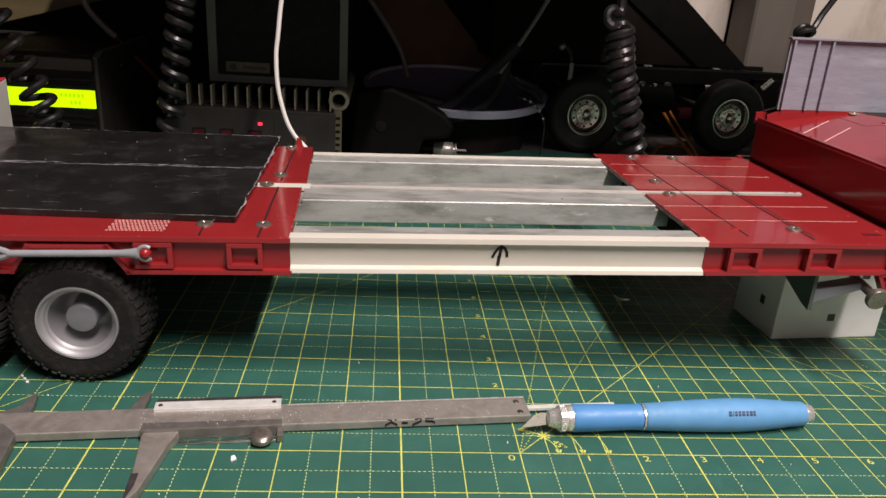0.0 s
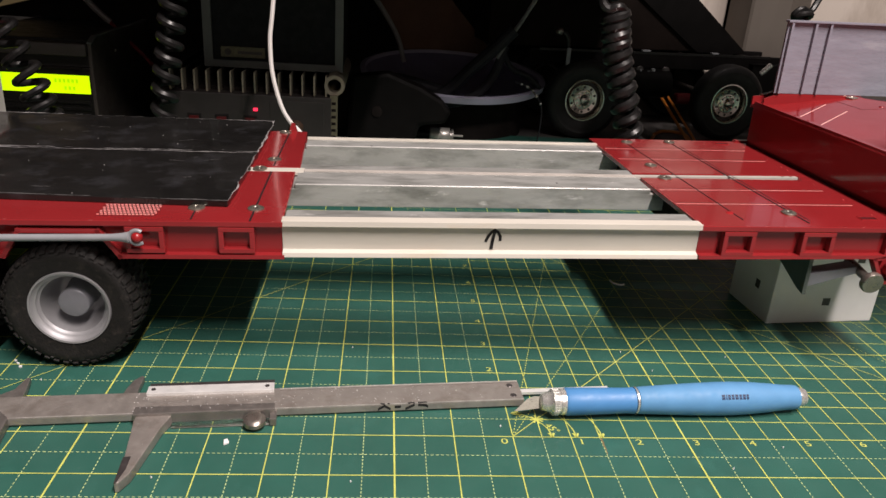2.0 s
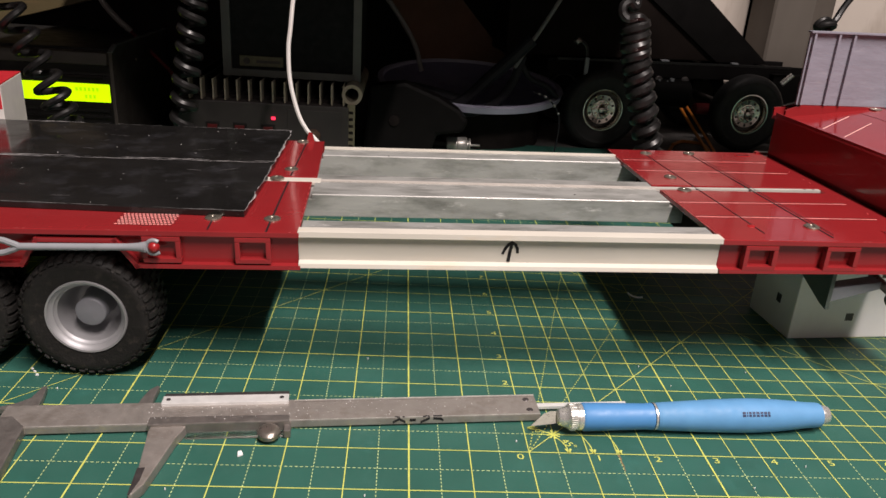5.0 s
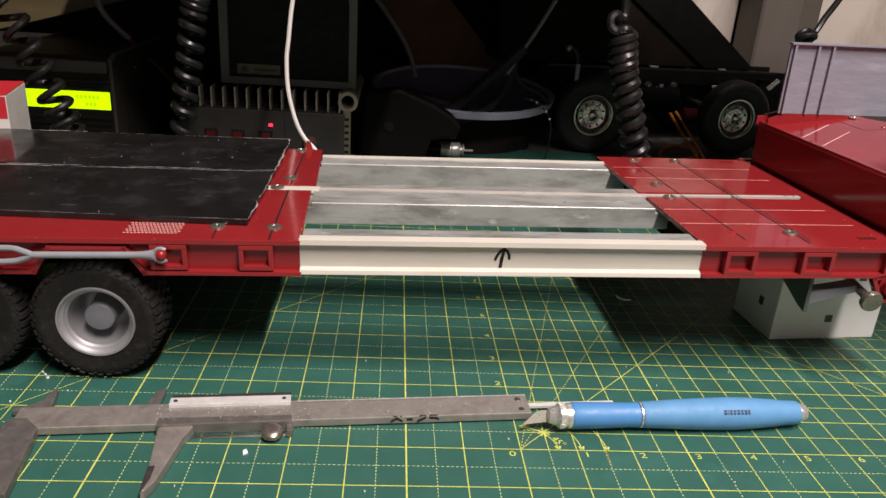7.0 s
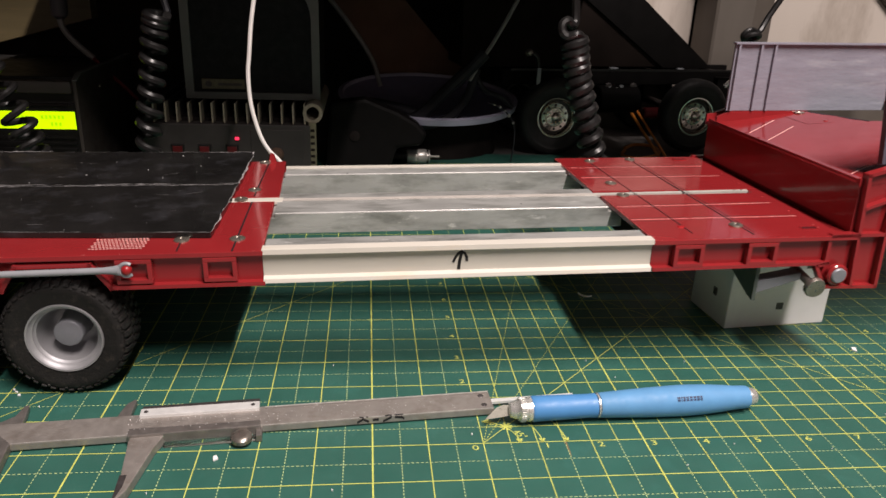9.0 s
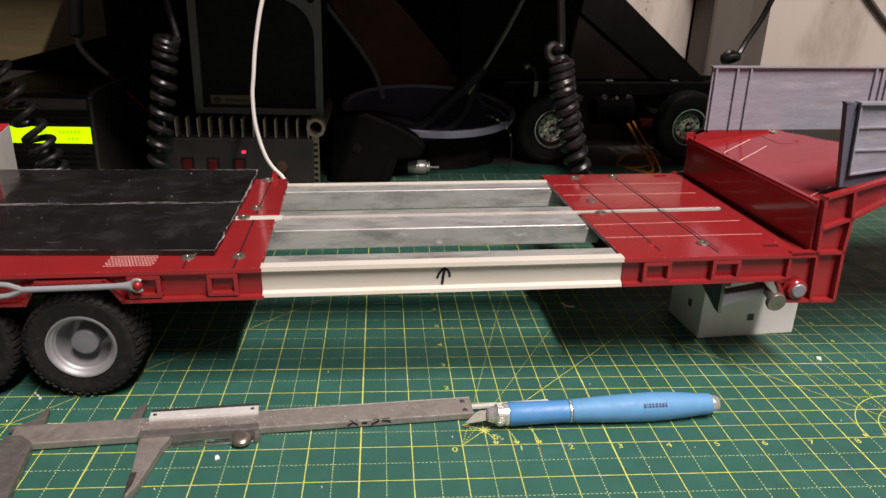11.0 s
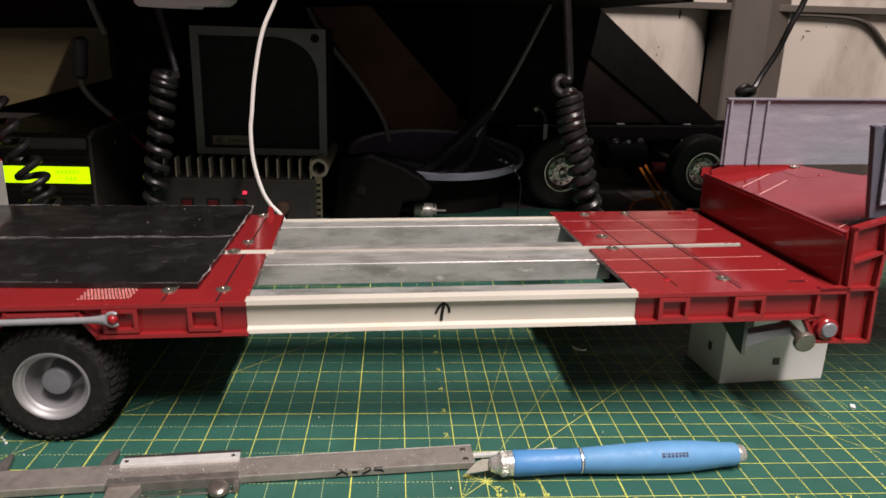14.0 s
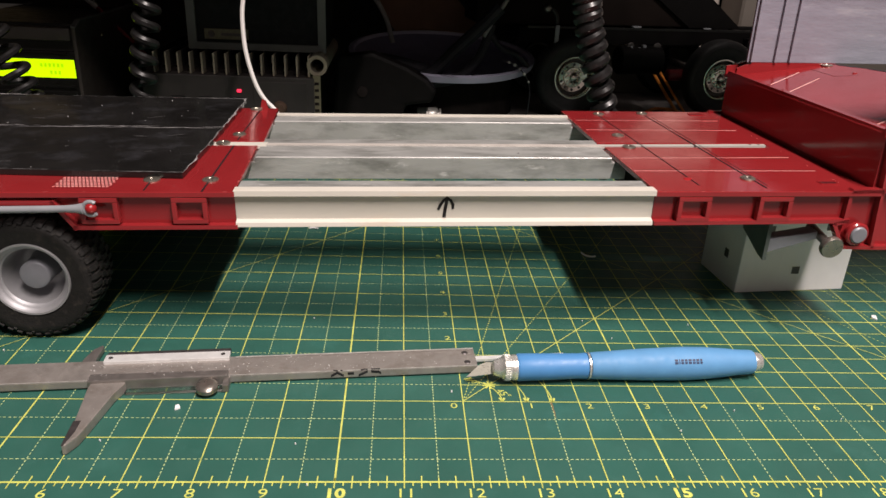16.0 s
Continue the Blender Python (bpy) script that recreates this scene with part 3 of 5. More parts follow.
neck = bmesh.new()
# The wide part beyond u = 12.3 is unseen, added to shade the mat.
top = [(7.70, -3.25), (18.5, -3.25), (18.5, 3.4), (12.6, 3.4), (12.3, 0.4), (11.6, 0.35), (10.85, 0.9), (10.45, 2.0), (10.15, 2.85), (9.9, 3.08), (7.50, 3.08)]
lo = [neck.verts.new((u, v, neck_w(u) - 0.09)) for u, v in top]
hi = [neck.verts.new((u, v, neck_w(u))) for u, v in top]
neck.faces.new(lo[::-1]), neck.faces.new(hi)
for i in range(len(top)):
    j = (i + 1) % len(top)
    neck.faces.new((lo[i], lo[j], hi[j], hi[i]))
bmesh.ops.bevel(neck, geom=neck.edges[:], offset=0.012, segments=2, affect="EDGES")
part("neck_plate", neck, M_RED, trailer)
part("neck_rim", prism([(7.50, 0.95), (7.50, 1.24), (7.62, 1.26), (8.6, 1.30), (8.6, 1.1)], "y", 3.08, 3.14), M_RED, trailer)
part("neck_rim", prism([(7.70, 1.0), (7.70, 1.16), (9.3, 1.36), (9.3, 1.2)], "y", -3.31, -3.24), M_RED, trailer)

# scribed and drawn lines on the decks
for a, b in (((3.32, 2.10), (7.05, 2.12)), ((3.35, 1.13), (7.09, 1.14)), ((3.45, -1.28), (7.19, -1.19)), ((3.45, -2.17), (7.25, -2.15))):
    lines = bmesh.new()
    stroke(lines, a, b, 0.020, 0.004)
    part("scribed_line", lines, M_SCRATCH, trailer, "pale scratched line on the red deck")
for a, b, w in (((4.07, 2.63), (4.42, -3.08), 0.03), ((5.30, 2.86), (5.50, -0.3), 0.035), ((5.43, 0.6), (5.67, -3.24), 0.040), ((5.44, 2.5), (5.76, -3.1), 0.018), ((-4.60, 3.09), (-4.66, 0.0), 0.035), ((-4.66, -0.42), (-4.69, -3.43), 0.035), ((-5.71, -2.75), (-5.69, -3.36), 0.03)):
    marks = bmesh.new()
    stroke(marks, a, b, w, 0.005)
    part("marker_line", marks, M_MARK, trailer, "black felt-pen line across the deck")
for (u0, v0), (u1, v1) in (((7.66, 1.17), (9.00, 2.20)), ((7.70, 0.32), (9.05, 1.36)), ((7.85, -2.75), (8.6, -2.35))):
    d = Vector((v1 - v0, u0 - u1)).normalized() * 0.014
    necklines = bmesh.new()
    necklines.faces.new([necklines.verts.new((u + e * d.x, v + e * d.y, neck_w(u) + 0.006)) for u, v, e in ((u0, v0, -1), (u1, v1, -1), (u1, v1, 1), (u0, v0, 1))])
    part("scribed_line", necklines, M_SCRATCH, trailer, "pale scratched line on the neck")
perf = bmesh.new()
for r in range(7):
    for c in range(15):
        u, v = -7.30 + 0.065 * c + (0.03 if r % 2 else 0), -3.15 + 0.085 * r
        stroke(perf, (u, v), (u + 0.04, v + 0.015), 0.032, 0.004)
part("mesh_print", perf, M_SCRATCH, trailer, "fine whitish mesh pattern worn onto the red deck")
# No opening is cut: a dark red patch paints each slot's shade.
for u, v in ((7.06, -2.93), (6.75, 2.85)):
    slot = part("lashing_slot", box(u - 0.155, u + 0.155, v - 0.075, v + 0.075, 0.0005, 0.005), M_DARKRED, trailer)
    lip = bmesh.new()
    for a, b, c, d in ((u - 0.18, u + 0.18, v + 0.075, v + 0.095), (u - 0.18, u + 0.18, v - 0.095, v - 0.075), (u - 0.18, u - 0.155, v - 0.075, v + 0.075), (u + 0.155, u + 0.18, v - 0.075, v + 0.075)):
        quad_box(lip, a, b, c, d, 0.0, 0.016, 0.004)
    part("slot_lip", lip, M_RED, slot)


def screw(u, v, w=0.0, material=M_STEEL, turn=0):
    bm = lathe([(0, 0.018), (0.05, 0.018), (0.06, 0.036), (0.125, 0.034), (0.148, 0.02), (0.15, 0), (0, -0.01)], 24, (u, v, w), (0, 0, 1))
    head = part("screw", bm, material, trailer, "", True)
    cross = lathe([(0, 0.0205), (0.046, 0.0205), (0.052, 0.019)], 16, (u, v, w), (0, 0, 1))
    part("recess", cross, M_TOOL_DARK, head, "dark cross recess")


for u, v in ((-4.67, -2.77), (-4.70, 3.0), (-4.70, 0.49), (-4.92, -0.22), (-5.71, -2.77), (4.11, 2.77), (5.30, 2.86), (3.96, 0.585), (3.91, -0.42), (5.57, -2.67)):
    screw(u, v)
screw(9.95, 2.60, neck_w(9.95))
part("rivet", lathe([(0, 0.02), (0.06, 0.015), (0.08, 0)], 14, (4.35, -2.68, 0), (0, 0, 1)), M_REDBALL, trailer, "", True)
part("corner_tab", prism([(-4.62, 0.0), (-4.42, 0.0), (-4.47, 0.2), (-4.56, 0.24)], "y", 3.1, 3.16), M_RED, trailer)

# pivot bolt and landing-leg pin
pivot = part("pivot_boss", lathe([(0.16, -0.06), (0.225, -0.06), (0.23, 0.03), (0.2, 0.06), (0.16, 0.06)], 28, (7.55, -3.44, -0.86), (0, -1, 0)), M_RED, trailer, "", True)
part("pivot_bolt", lathe([(0, 0.11), (0.14, 0.105), (0.165, 0.08), (0.17, 0), (0, 0)], 28, (7.55, -3.44, -0.86), (0, -1, 0)), M_HUBCAP, pivot, "silver grey round bolt head", True)
pin = part("leg_pin", lathe([(0, 0), (0.09, 0), (0.09, 0.75), (0.215, 0.76), (0.222, 0.83), (0.205, 0.87), (0, 0.88)], 24, (7.03, -2.75, -0.96), (0, -1, -0.16)), M_KNOB, trailer, "brownish steel pin with a flat round head", True)
part("leg_bracket", prism([(-2.9, -0.66), (-2.2, -0.66), (-2.2, -1.2), (-2.95, -1.48), (-3.17, -1.52), (-3.17, -0.66)], "x", 5.92, 6.0, bev=0.01), M_BRACKET, trailer)
part("leg_bar", prism([(6.0, -1.08), (6.95, -0.92), (6.95, -1.08), (6.0, -1.36)], "y", -3.16, -2.85, bev=0.015), M_HUBCAP, trailer, "grey link bar")

# wheels
def wheel(x, y, out):
    """A wheel whose outer side looks along out (-1: towards the near side)."""
    c = TI @ (Vector((x, y, 1.213)) * IN) / IN
    hub = part("wheel", lathe([(0, 0.265), (0.235, 0.262), (0.262, 0.25), (0.272, 0.235), (0.276, -0.24), (0.30, -0.29), (0.30, -0.34), (0, -0.34)], 40, c, (0, out, 0)), M_HUBCAP, trailer, "grey hub cap of a trailer wheel", True)
    part("rim", lathe([(0.27, -0.30), (0.38, -0.29), (0.44, -0.24), (0.50, -0.08), (0.54, 0.14), (0.555, 0.31), (0.585, 0.335), (0.60, 0.385), (0.625, 0.40), (0.655, 0.44), (0.668, 0.48), (0.70, 0.485), (0.708, 0.44)], 56, c, (0, out, 0)), M_RIM, hub, "deep silver dished rim", True)
    ty = lathe([(0.69, 0.40), (0.715, 0.455), (0.76, 0.47), (0.80, 0.468), (0.93, 0.50), (1.02, 0.505), (1.085, 0.475), (1.125, 0.42), (1.14, 0.34), (1.145, 0.0), (1.14, -0.34), (1.12, -0.43), (1.06, -0.48), (0.95, -0.50), (0.7, -0.42)], 72, c, (0, out, 0))
    m = Matrix.Translation(c) @ Vector((0, out, 0)).to_track_quat("Z", "Y").to_matrix().to_4x4()
    count = 42

    def lug(a0, a1, rows):
        """A tread block: rows of (radius, offset) from its outer to its inner side, all round between two angles."""
        lo = [[ty.verts.new(m @ Vector((r * math.cos(a), r * math.sin(a), h))) for a in (a0, a1)] for r, h in rows]
        n = len(rows)
        for p in range(n):
            q = (p + 1) % n
            ty.faces.new((lo[p][0], lo[q][0], lo[q][1], lo[p][1]))
        ty.faces.new([r[0] for r in lo][::-1]), ty.faces.new([r[1] for r in lo])

    step = math.tau / count
    for k in range(count):
        a = k * step
        for s in (1, -1):
            lug(a + (0.0 if s > 0 else 0.5) * step, a + (0.56 if s > 0 else 1.06) * step, [(1.085, s * 0.475), (1.10, s * 0.505), (1.14, s * 0.478), (1.165, s * 0.43), (1.18, s * 0.36), (1.185, s * 0.235), (1.12, s * 0.235), (1.10, s * 0.40)])
            lug(a + (0.55 if s > 0 else 0.05) * step, a + (1.05 if s > 0 else 0.55) * step, [(1.12, s * 0.21), (1.19, s * 0.205), (1.19, s * 0.035), (1.12, s * 0.03)])
            if k % 2 == 0:
                lug(a + 0.62 * step, a + 0.92 * step, [(1.035, s * 0.49), (1.05, s * 0.512), (1.11, s * 0.475), (1.08, s * 0.44)])
    bmesh.ops.recalc_face_normals(ty, faces=ty.faces[:])
    part("tyre", ty, M_TYRE, hub, "black block-tread rubber tyre", True)


for x in (-7.80, -10.25, -12.70):
    for y, out in ((2.40, -1), (8.2, 1)):
        wheel(x, y, out)
    a, b = TI @ (Vector((x, 2.5, 1.213)) * IN) / IN, TI @ (Vector((x, 8.1, 1.213)) * IN) / IN
    part("axle", rod(a, b, 0.13, 12), M_TOOL_DARK, trailer, "", True)
part("chassis_spine", box(-14, -6, -1.1, 0.8, -1.5, -0.1, 0.03), M_BLACK, trailer)

# worn pale edges of the red parts
rng = random.Random(4)


def wear(a, b, z, name="worn_edge", amount=0.45):
    """Broken pale dashes along an edge of the plates."""
    bm = bmesh.new()
    a, b = Vector(a), Vector(b)
    n = int((b - a).length / 0.09)
    for k in range(n):
        if rng.random() < amount:
            stroke(bm, a.lerp(b, (k + rng.uniform(0, 0.3)) / n), a.lerp(b, (k + rng.uniform(0.6, 1)) / n), rng.uniform(0.005, 0.014), z)
    tagged(part(name, bm, M_REDWORN, trailer, "pale rubbed edge of the red plastic"), kind="stuff")


wear((3.50, -3.435), (7.88, -3.435), 0.003, amount=0.22)
wear((3.475, -3.43), (3.375, -0.42), 0.003, amount=0.6)
wear((3.305, -0.07), (3.215, 3.1), 0.003, amount=0.5)
wear((-4.15, -3.43), (-4.185, -0.42), 0.003, amount=0.5)
wear((-10, -3.435), (-4.15, -3.435), 0.003, amount=0.10)
wear((3.40, -0.415), (7.15, -0.415), 0.003, amount=0.35)
wear((7.30, -3.3), (7.22, 2.9), 0.003, amount=0.08)

# ---- loose things on the trailer ----


def ragged(bm, a, b, most, bare, z, seed):
    """A strip from a to b whose two sides wander; it breaks off where the noise falls below bare. seed: inches along the edge."""
    long = (b - a).length
    n = max(3, int(long / 0.03))
    side = Vector((-(b - a).y, (b - a).x)).normalized()
    last = None
    for k in range(n + 1):
        f = k / n
        p = seed + f * long
        w = most * (noise.noise((p * 0.9, most * 50, 0.5)) * 0.9 + noise.noise((p * 5.0, most * 50, 4.0)) * 0.45 + 0.40 - bare * 2)
        c = a.lerp(b, f) + side * 0.5 * most * noise.noise((p * 3.0, 9.0, most * 50))
        row = None if w < 0.003 else [bm.verts.new((*(c + side * e * w / 2), z)) for e in (-1, 1)]
        if row and last:
            bm.faces.new((last[0], row[0], row[1], last[1]))
        last = row


def sheet(name, right, left, near_right, far_right, near_left, far_left, w0, w1, label):
    """A cut sheet with a ragged right end."""
    n = 14
    pts = []
    for k in range(n + 1):
        f = k / n
        pts.append((right[0] + (right[1] - right[0]) * f + rng.uniform(-0.016, 0.016), near_right + (far_right - near_right) * f))
    for k in range(40):
        f = k / 40
        pts.append((right[1] + (left - right[1]) * f, far_right + (far_left - far_right) * f + rng.uniform(-0.018, 0.018)))
    pts += [(left, far_left), (left, near_left)]
    ob = thing(name, label, "plastic sheet", "black sheets on the deck", T)
    part("sheet", prism(pts, "z", w0, w1, bev=0.012), M_BLACKSHEET, ob)
    edge = [Vector((u, v)) for u, v in pts[:n + 41]]
    for name, seed, most, bare, material, label, lift in (("sanded_edge", 1.0, 0.034, 0.0, M_SHEETEDGE, "pale sanded edge", 0.003), ("chipped_edge", 7.0, 0.07, 0.16, M_SCUFF, "whitish chips along the cut edge", 0.0045)):
        bm = bmesh.new()
        run = seed + 10 * near_right
        for p, q in zip(edge, edge[1:]):
            ragged(bm, p, q, most, bare, w1 + lift, run)
            run += (q - p).length
        tagged(part(name, bm, material, ob, label), kind="stuff")
    grit = bmesh.new()
    for k in range(26):
        u, f = rng.uniform(left * 0.75, right[0] - 0.1), rng.random()
        v = (near_right + 0.12) * (1 - f) + (far_right - 0.12) * f
        bmesh.ops.create_icosphere(grit, subdivisions=1, radius=0.0025 + 0.007 * rng.random() ** 2, matrix=Matrix.Translation((u, v, w1 + 0.004)) @ Matrix.Diagonal((rng.uniform(0.8, 2.2), 1, 0.6, 1)))
    tagged(part("dust_speck", grit, M_BOX, ob), kind="stuff")
    for k in range(5):
        u, v = rng.uniform(-10, right[0] - 0.6), rng.uniform(near_right + 0.4, far_right - 0.4)
        a, n2 = rng.uniform(-0.5, 0.5), rng.uniform(0.12, 0.4)
        scr = bmesh.new()
        stroke(scr, (u, v), (u + n2 * math.cos(a), v + n2 * math.sin(a)), 0.010, w1 + 0.003)
        part("scratch", scr, M_SHEETEDGE, ob)
    seam = bmesh.new()
    a, b = Vector((right[0], near_right + 0.02)), Vector((left, near_left + 0.02))
    for k in range(40):
        ragged(seam, a.lerp(b, k / 40), a.lerp(b, (k + 1) / 40), 0.06 if near_right > 0 else 0.03, 0.0, w1 + 0.003, 3.0 + 10 * near_right + (b - a).length * k / 40)
    part("scuffed_edge", seam, M_SCUFF if near_right > 0 else M_SHEETEDGE, ob, "pale scuffed edge")
    return ob


sheet("plastic_sheet", (-5.17, -5.08), -17, -2.71, 0.58, -1.87, 0.82, 0.005, 0.12, "dusty glossy black plastic sheet lying on the deck")
sheet("plastic_sheet", (-5.08, -5.04), -17, 0.63, 3.66, 0.87, 4.25, 0.005, 0.13, "dusty glossy black plastic sheet with a ragged sanded edge")


def side_panel(name, u0, u1, v, w0, w1, ribs, label, bands):
    ob = thing(name, label, "model panel", "grey side panels", T)
    part("panel", box(u0, u1, v, v + 0.07, w0, w1, 0.01), M_PANEL, ob)
    part("top_flange", box(u0 - 0.04, u1, v - 0.10, v + 0.09, w1, w1 + 0.05, 0.01), M_PANEL, ob)
    for u in ribs:
        part("rib", box(u - 0.03, u + 0.03, v - 0.085, v, w0 + 0.01, w1, 0.008), M_PANEL, ob)
    for a, b in bands:
        part("band", box(u0 + 0.33, u1, v - 0.05, v, a, b, 0.012), M_PANEL, ob)
    return ob


part("panel_sill", prism([(7.60, 1.06), (7.60, 1.24), (8.0, 1.395), (10.25, 1.398), (10.25, 1.385)], "y", 2.69, 2.77), M_RED, trailer)
# Both side panels run on out of view to lengthen their shadows.
side_panel("side_panel", 7.84, 18.4, 2.72, 1.40, 3.18, (7.93, 8.56, 8.96, 12.76, 12.99, 13.17), "grey ribbed plastic side panel standing on the neck", ())
near_panel = thing("side_panel", "grey plastic side panel with a dark frame and cross bands", "model panel", "grey side panels", T)
END = 18.4
part("frame", prism([(8.05, 3.22), (8.29, 1.37), (8.62, 1.37), (END, 2.7), (END, 3.22)], "y", -3.0, -2.92, bev=0.01), M_PANELFRAME, near_panel, "dark blue-grey frame plate")
part("end_flange", prism([(8.05, 3.22), (8.27, 1.40), (8.31, 1.40), (8.10, 3.22)], "y", -3.09, -3.0), M_PANELFRAME, near_panel)
part("end_tab", box(8.02, 8.16, -3.10, -2.94, 3.21, 3.25, 0.006), M_PANELFRAME, near_panel)
part("inset", prism([(8.38, 3.18), (8.46, 1.68), (END, 3.02), (END, 3.18)], "y", -3.03, -3.0, bev=0.008), M_PANEL, near_panel, "lighter grey inner panel")
part("top_flange", box(8.33, END, -3.14, -2.90, 3.19, 3.25, 0.01), M_PANEL, near_panel)
part("end_lip", prism([(8.36, 3.19), (8.445, 1.66), (8.485, 1.66), (8.40, 3.19)], "y", -3.10, -3.03, bev=0.006), M_PANEL, near_panel)
part("lower_lip", prism([(8.46, 1.66), (END, 3.0), (END, 3.04), (8.46, 1.70)], "y", -3.10, -3.03, bev=0.006), M_PANEL, near_panel)
for u, w in ((8.42, 2.70), (8.44, 2.21)):
    part("cross_band", prism([(u, w - 0.025), (END - 6.0, w + 0.055), (END - 6.0, w + 0.105), (u, w + 0.025)], "y", -3.07, -3.03, bev=0.01), M_PANEL, near_panel)
part("rivet", lathe([(0, 0.02), (0.05, 0.018), (0.06, 0)], 12, (10.0, 1.48, neck_w(10.0)), (0, 0, 1)), M_RED, trailer, "", True)
for (u0, v0), (u1, v1) in (((9.42, 2.43), (9.45, 1.39)), ((9.45, 1.39), (10.0, 1.24))):
    d = Vector((v1 - v0, u0 - u1)).normalized() * 0.008
    seam_bm = bmesh.new()
    seam_bm.faces.new([seam_bm.verts.new((u + e * d.x, v + e * d.y, neck_w(u) + 0.005)) for u, v, e in ((u0, v0, -1), (u1, v1, -1), (u1, v1, 1), (u0, v0, 1))])
    part("scribed_line", seam_bm, M_DARKRED, trailer, "dark scored line on the neck")
for (u0, v0), (u1, v1) in (((10.15, 2.85), (10.45, 2.0)), ((10.45, 2.0), (10.85, 0.9))):
    edge = bmesh.new()
    for k in range(8):
        (ua, va), (ub, vb) = [(u0 + (u1 - u0) * f, v0 + (v1 - v0) * f) for f in (k / 8, (k + 1) / 8)]
        d = rng.uniform(0.03, 0.10)
        edge.faces.new([edge.verts.new((u, v, neck_w(u) + 0.004)) for u, v in ((ua - d, va - d * 0.4), (ub - d, vb - d * 0.4), (ub, vb), (ua, va))])
    part("cut_edge", edge, M_MARK, trailer, "blackened cut edge of the neck")

# ---- support box under the neck ----
support = thing("support_box", "white plastic box propping up the trailer neck", "box")
part("body", prism([(6.58, 4.34), (9.30, 4.62), (9.12, 6.24), (6.41, 5.96)], "z", 0.005, 2.22, bev=0.03), M_BOX, support)
for px, pz in ((7.98, 0.54), (7.15, 1.55), (8.6, 1.6)):
    a = math.atan2(0.28, 2.72)
    y = 4.34 + (px - 6.58) * math.tan(a) - 0.004
    part("slot", prism([(px - 0.09, pz - 0.09), (px + 0.09, pz - 0.09), (px + 0.09, pz + 0.09), (px - 0.09, pz + 0.09)], "y", y - 0.006, y + 0.03), M_TOOL_DARK, support)
for py, pz in ((4.95, 0.75), (5.5, 1.7), (4.75, 1.8)):
    x = 6.58 - (py - 4.34) * 0.105
    part("slot", prism([(py - 0.08, pz - 0.1), (py + 0.08, pz - 0.1), (py + 0.08, pz + 0.1), (py - 0.08, pz + 0.1)], "x", x - 0.014, x + 0.03), M_TOOL_DARK, support)

# ---- caliper ----
caliper = thing("vernier_caliper", "worn dusty steel vernier caliper lying on the mat, jaws half open", "caliper", m=at(0.33, 0.865, 0, 0, 0, 5.2))
ZB = 0.035
part("beam", prism([(-9.0, 0), (0, 0), (0.02, 0.62), (-9.0, 0.64)], "z", ZB, ZB + 0.14, bev=0.018), M_TOOL, caliper)
# Pale strips give both the worn edges and their painted bevel highlight.
part("rubbed_edge_glint", box(-8.5, -0.004, 0.004, 0.022, ZB + 0.1395, ZB + 0.1425), M_RUBGLINT, caliper, "rubbed front edge with its highlight painted pale")
part("rubbed_edge_glint", box(-4.3, 0.012, 0.592, 0.618, ZB + 0.1395, ZB + 0.1425), M_RUBGLINT, caliper, "rubbed back edge with its highlight painted pale")
part("scale_step", box(-4.3, -0.004, 0.545, 0.556, ZB + 0.1395, ZB + 0.1425), M_JAW, caliper, "dark step along the beam")
for y in (0.14, 0.46):
    part("end_screw", lathe([(0, 0.012), (0.05, 0.010), (0.06, 0)], 14, (-0.17, y, ZB + 0.14), (0, 0, 1)), M_TOOL_DARK, caliper)
part("depth_rod", box(0.0, 1.72, 0.30, 0.41, ZB + 0.03, ZB + 0.09, 0.008), M_TOOL_LIGHT, caliper)
part("fixed_jaw", prism([(-9.1, 0.3), (-9.1, -0.1), (-8.95, -0.6), (-8.62, -1.6), (-8.42, -1.64), (-8.52, -0.05), (-8.52, 0.02), (-8.8, 0.32)], "z", ZB - 0.025, ZB + 0.15, bev=0.02), M_JAW, caliper)
part("fixed_upper_jaw", prism([(-9.14, 0.6), (-8.53, 0.6), (-8.55, 0.95), (-8.60, 1.29), (-8.67, 1.27), (-8.74, 0.93), (-8.9, 0.79), (-9.14, 0.68)], "z", ZB, ZB + 0.10, bev=0.012), M_JAW, caliper)
slider = part("slider", prism([(-6.62, -0.10), (-4.36, -0.08), (-4.36, 0.10), (-6.62, 0.12)], "z", ZB - 0.01, ZB + 0.20, bev=0.02), M_JAW, caliper)
part("slider_jaw", prism([(-6.56, 0.0), (-6.0, 0.0), (-6.03, -0.16), (-6.12, -0.40), (-6.30, -1.25), (-6.36, -1.50), (-6.47, -1.70), (-6.53, -1.71), (-6.52, -1.1), (-6.58, -0.2)], "z", ZB - 0.026, ZB + 0.15, bev=0.02), M_TOOL, slider)
part("slider_end", box(-4.44, -4.33, -0.26, 0.06, ZB - 0.02, ZB + 0.12, 0.015), M_JAW, slider)
part("jaw_tip", prism([(-6.53, -1.12), (-6.42, -1.12), (-6.43, -1.40), (-6.50, -1.71), (-6.53, -1.71)], "z", ZB + 0.145, ZB + 0.156), M_TOOL_DARK, slider)
part("slider_upper_jaw", prism([(-6.95, 0.60), (-6.70, 0.60), (-6.71, 0.84), (-6.69, 1.20), (-6.73, 1.24), (-6.85, 1.10), (-6.92, 0.82)], "z", ZB, ZB + 0.10, bev=0.012), M_JAW, slider)
part("scale_plate", prism([(-6.52, 0.50), (-4.40, 0.50), (-4.40, 0.73), (-6.52, 0.73)], "z", ZB + 0.13, ZB + 0.20, bev=0.012), M_TOOL_LIGHT, slider, "pale satin vernier plate")
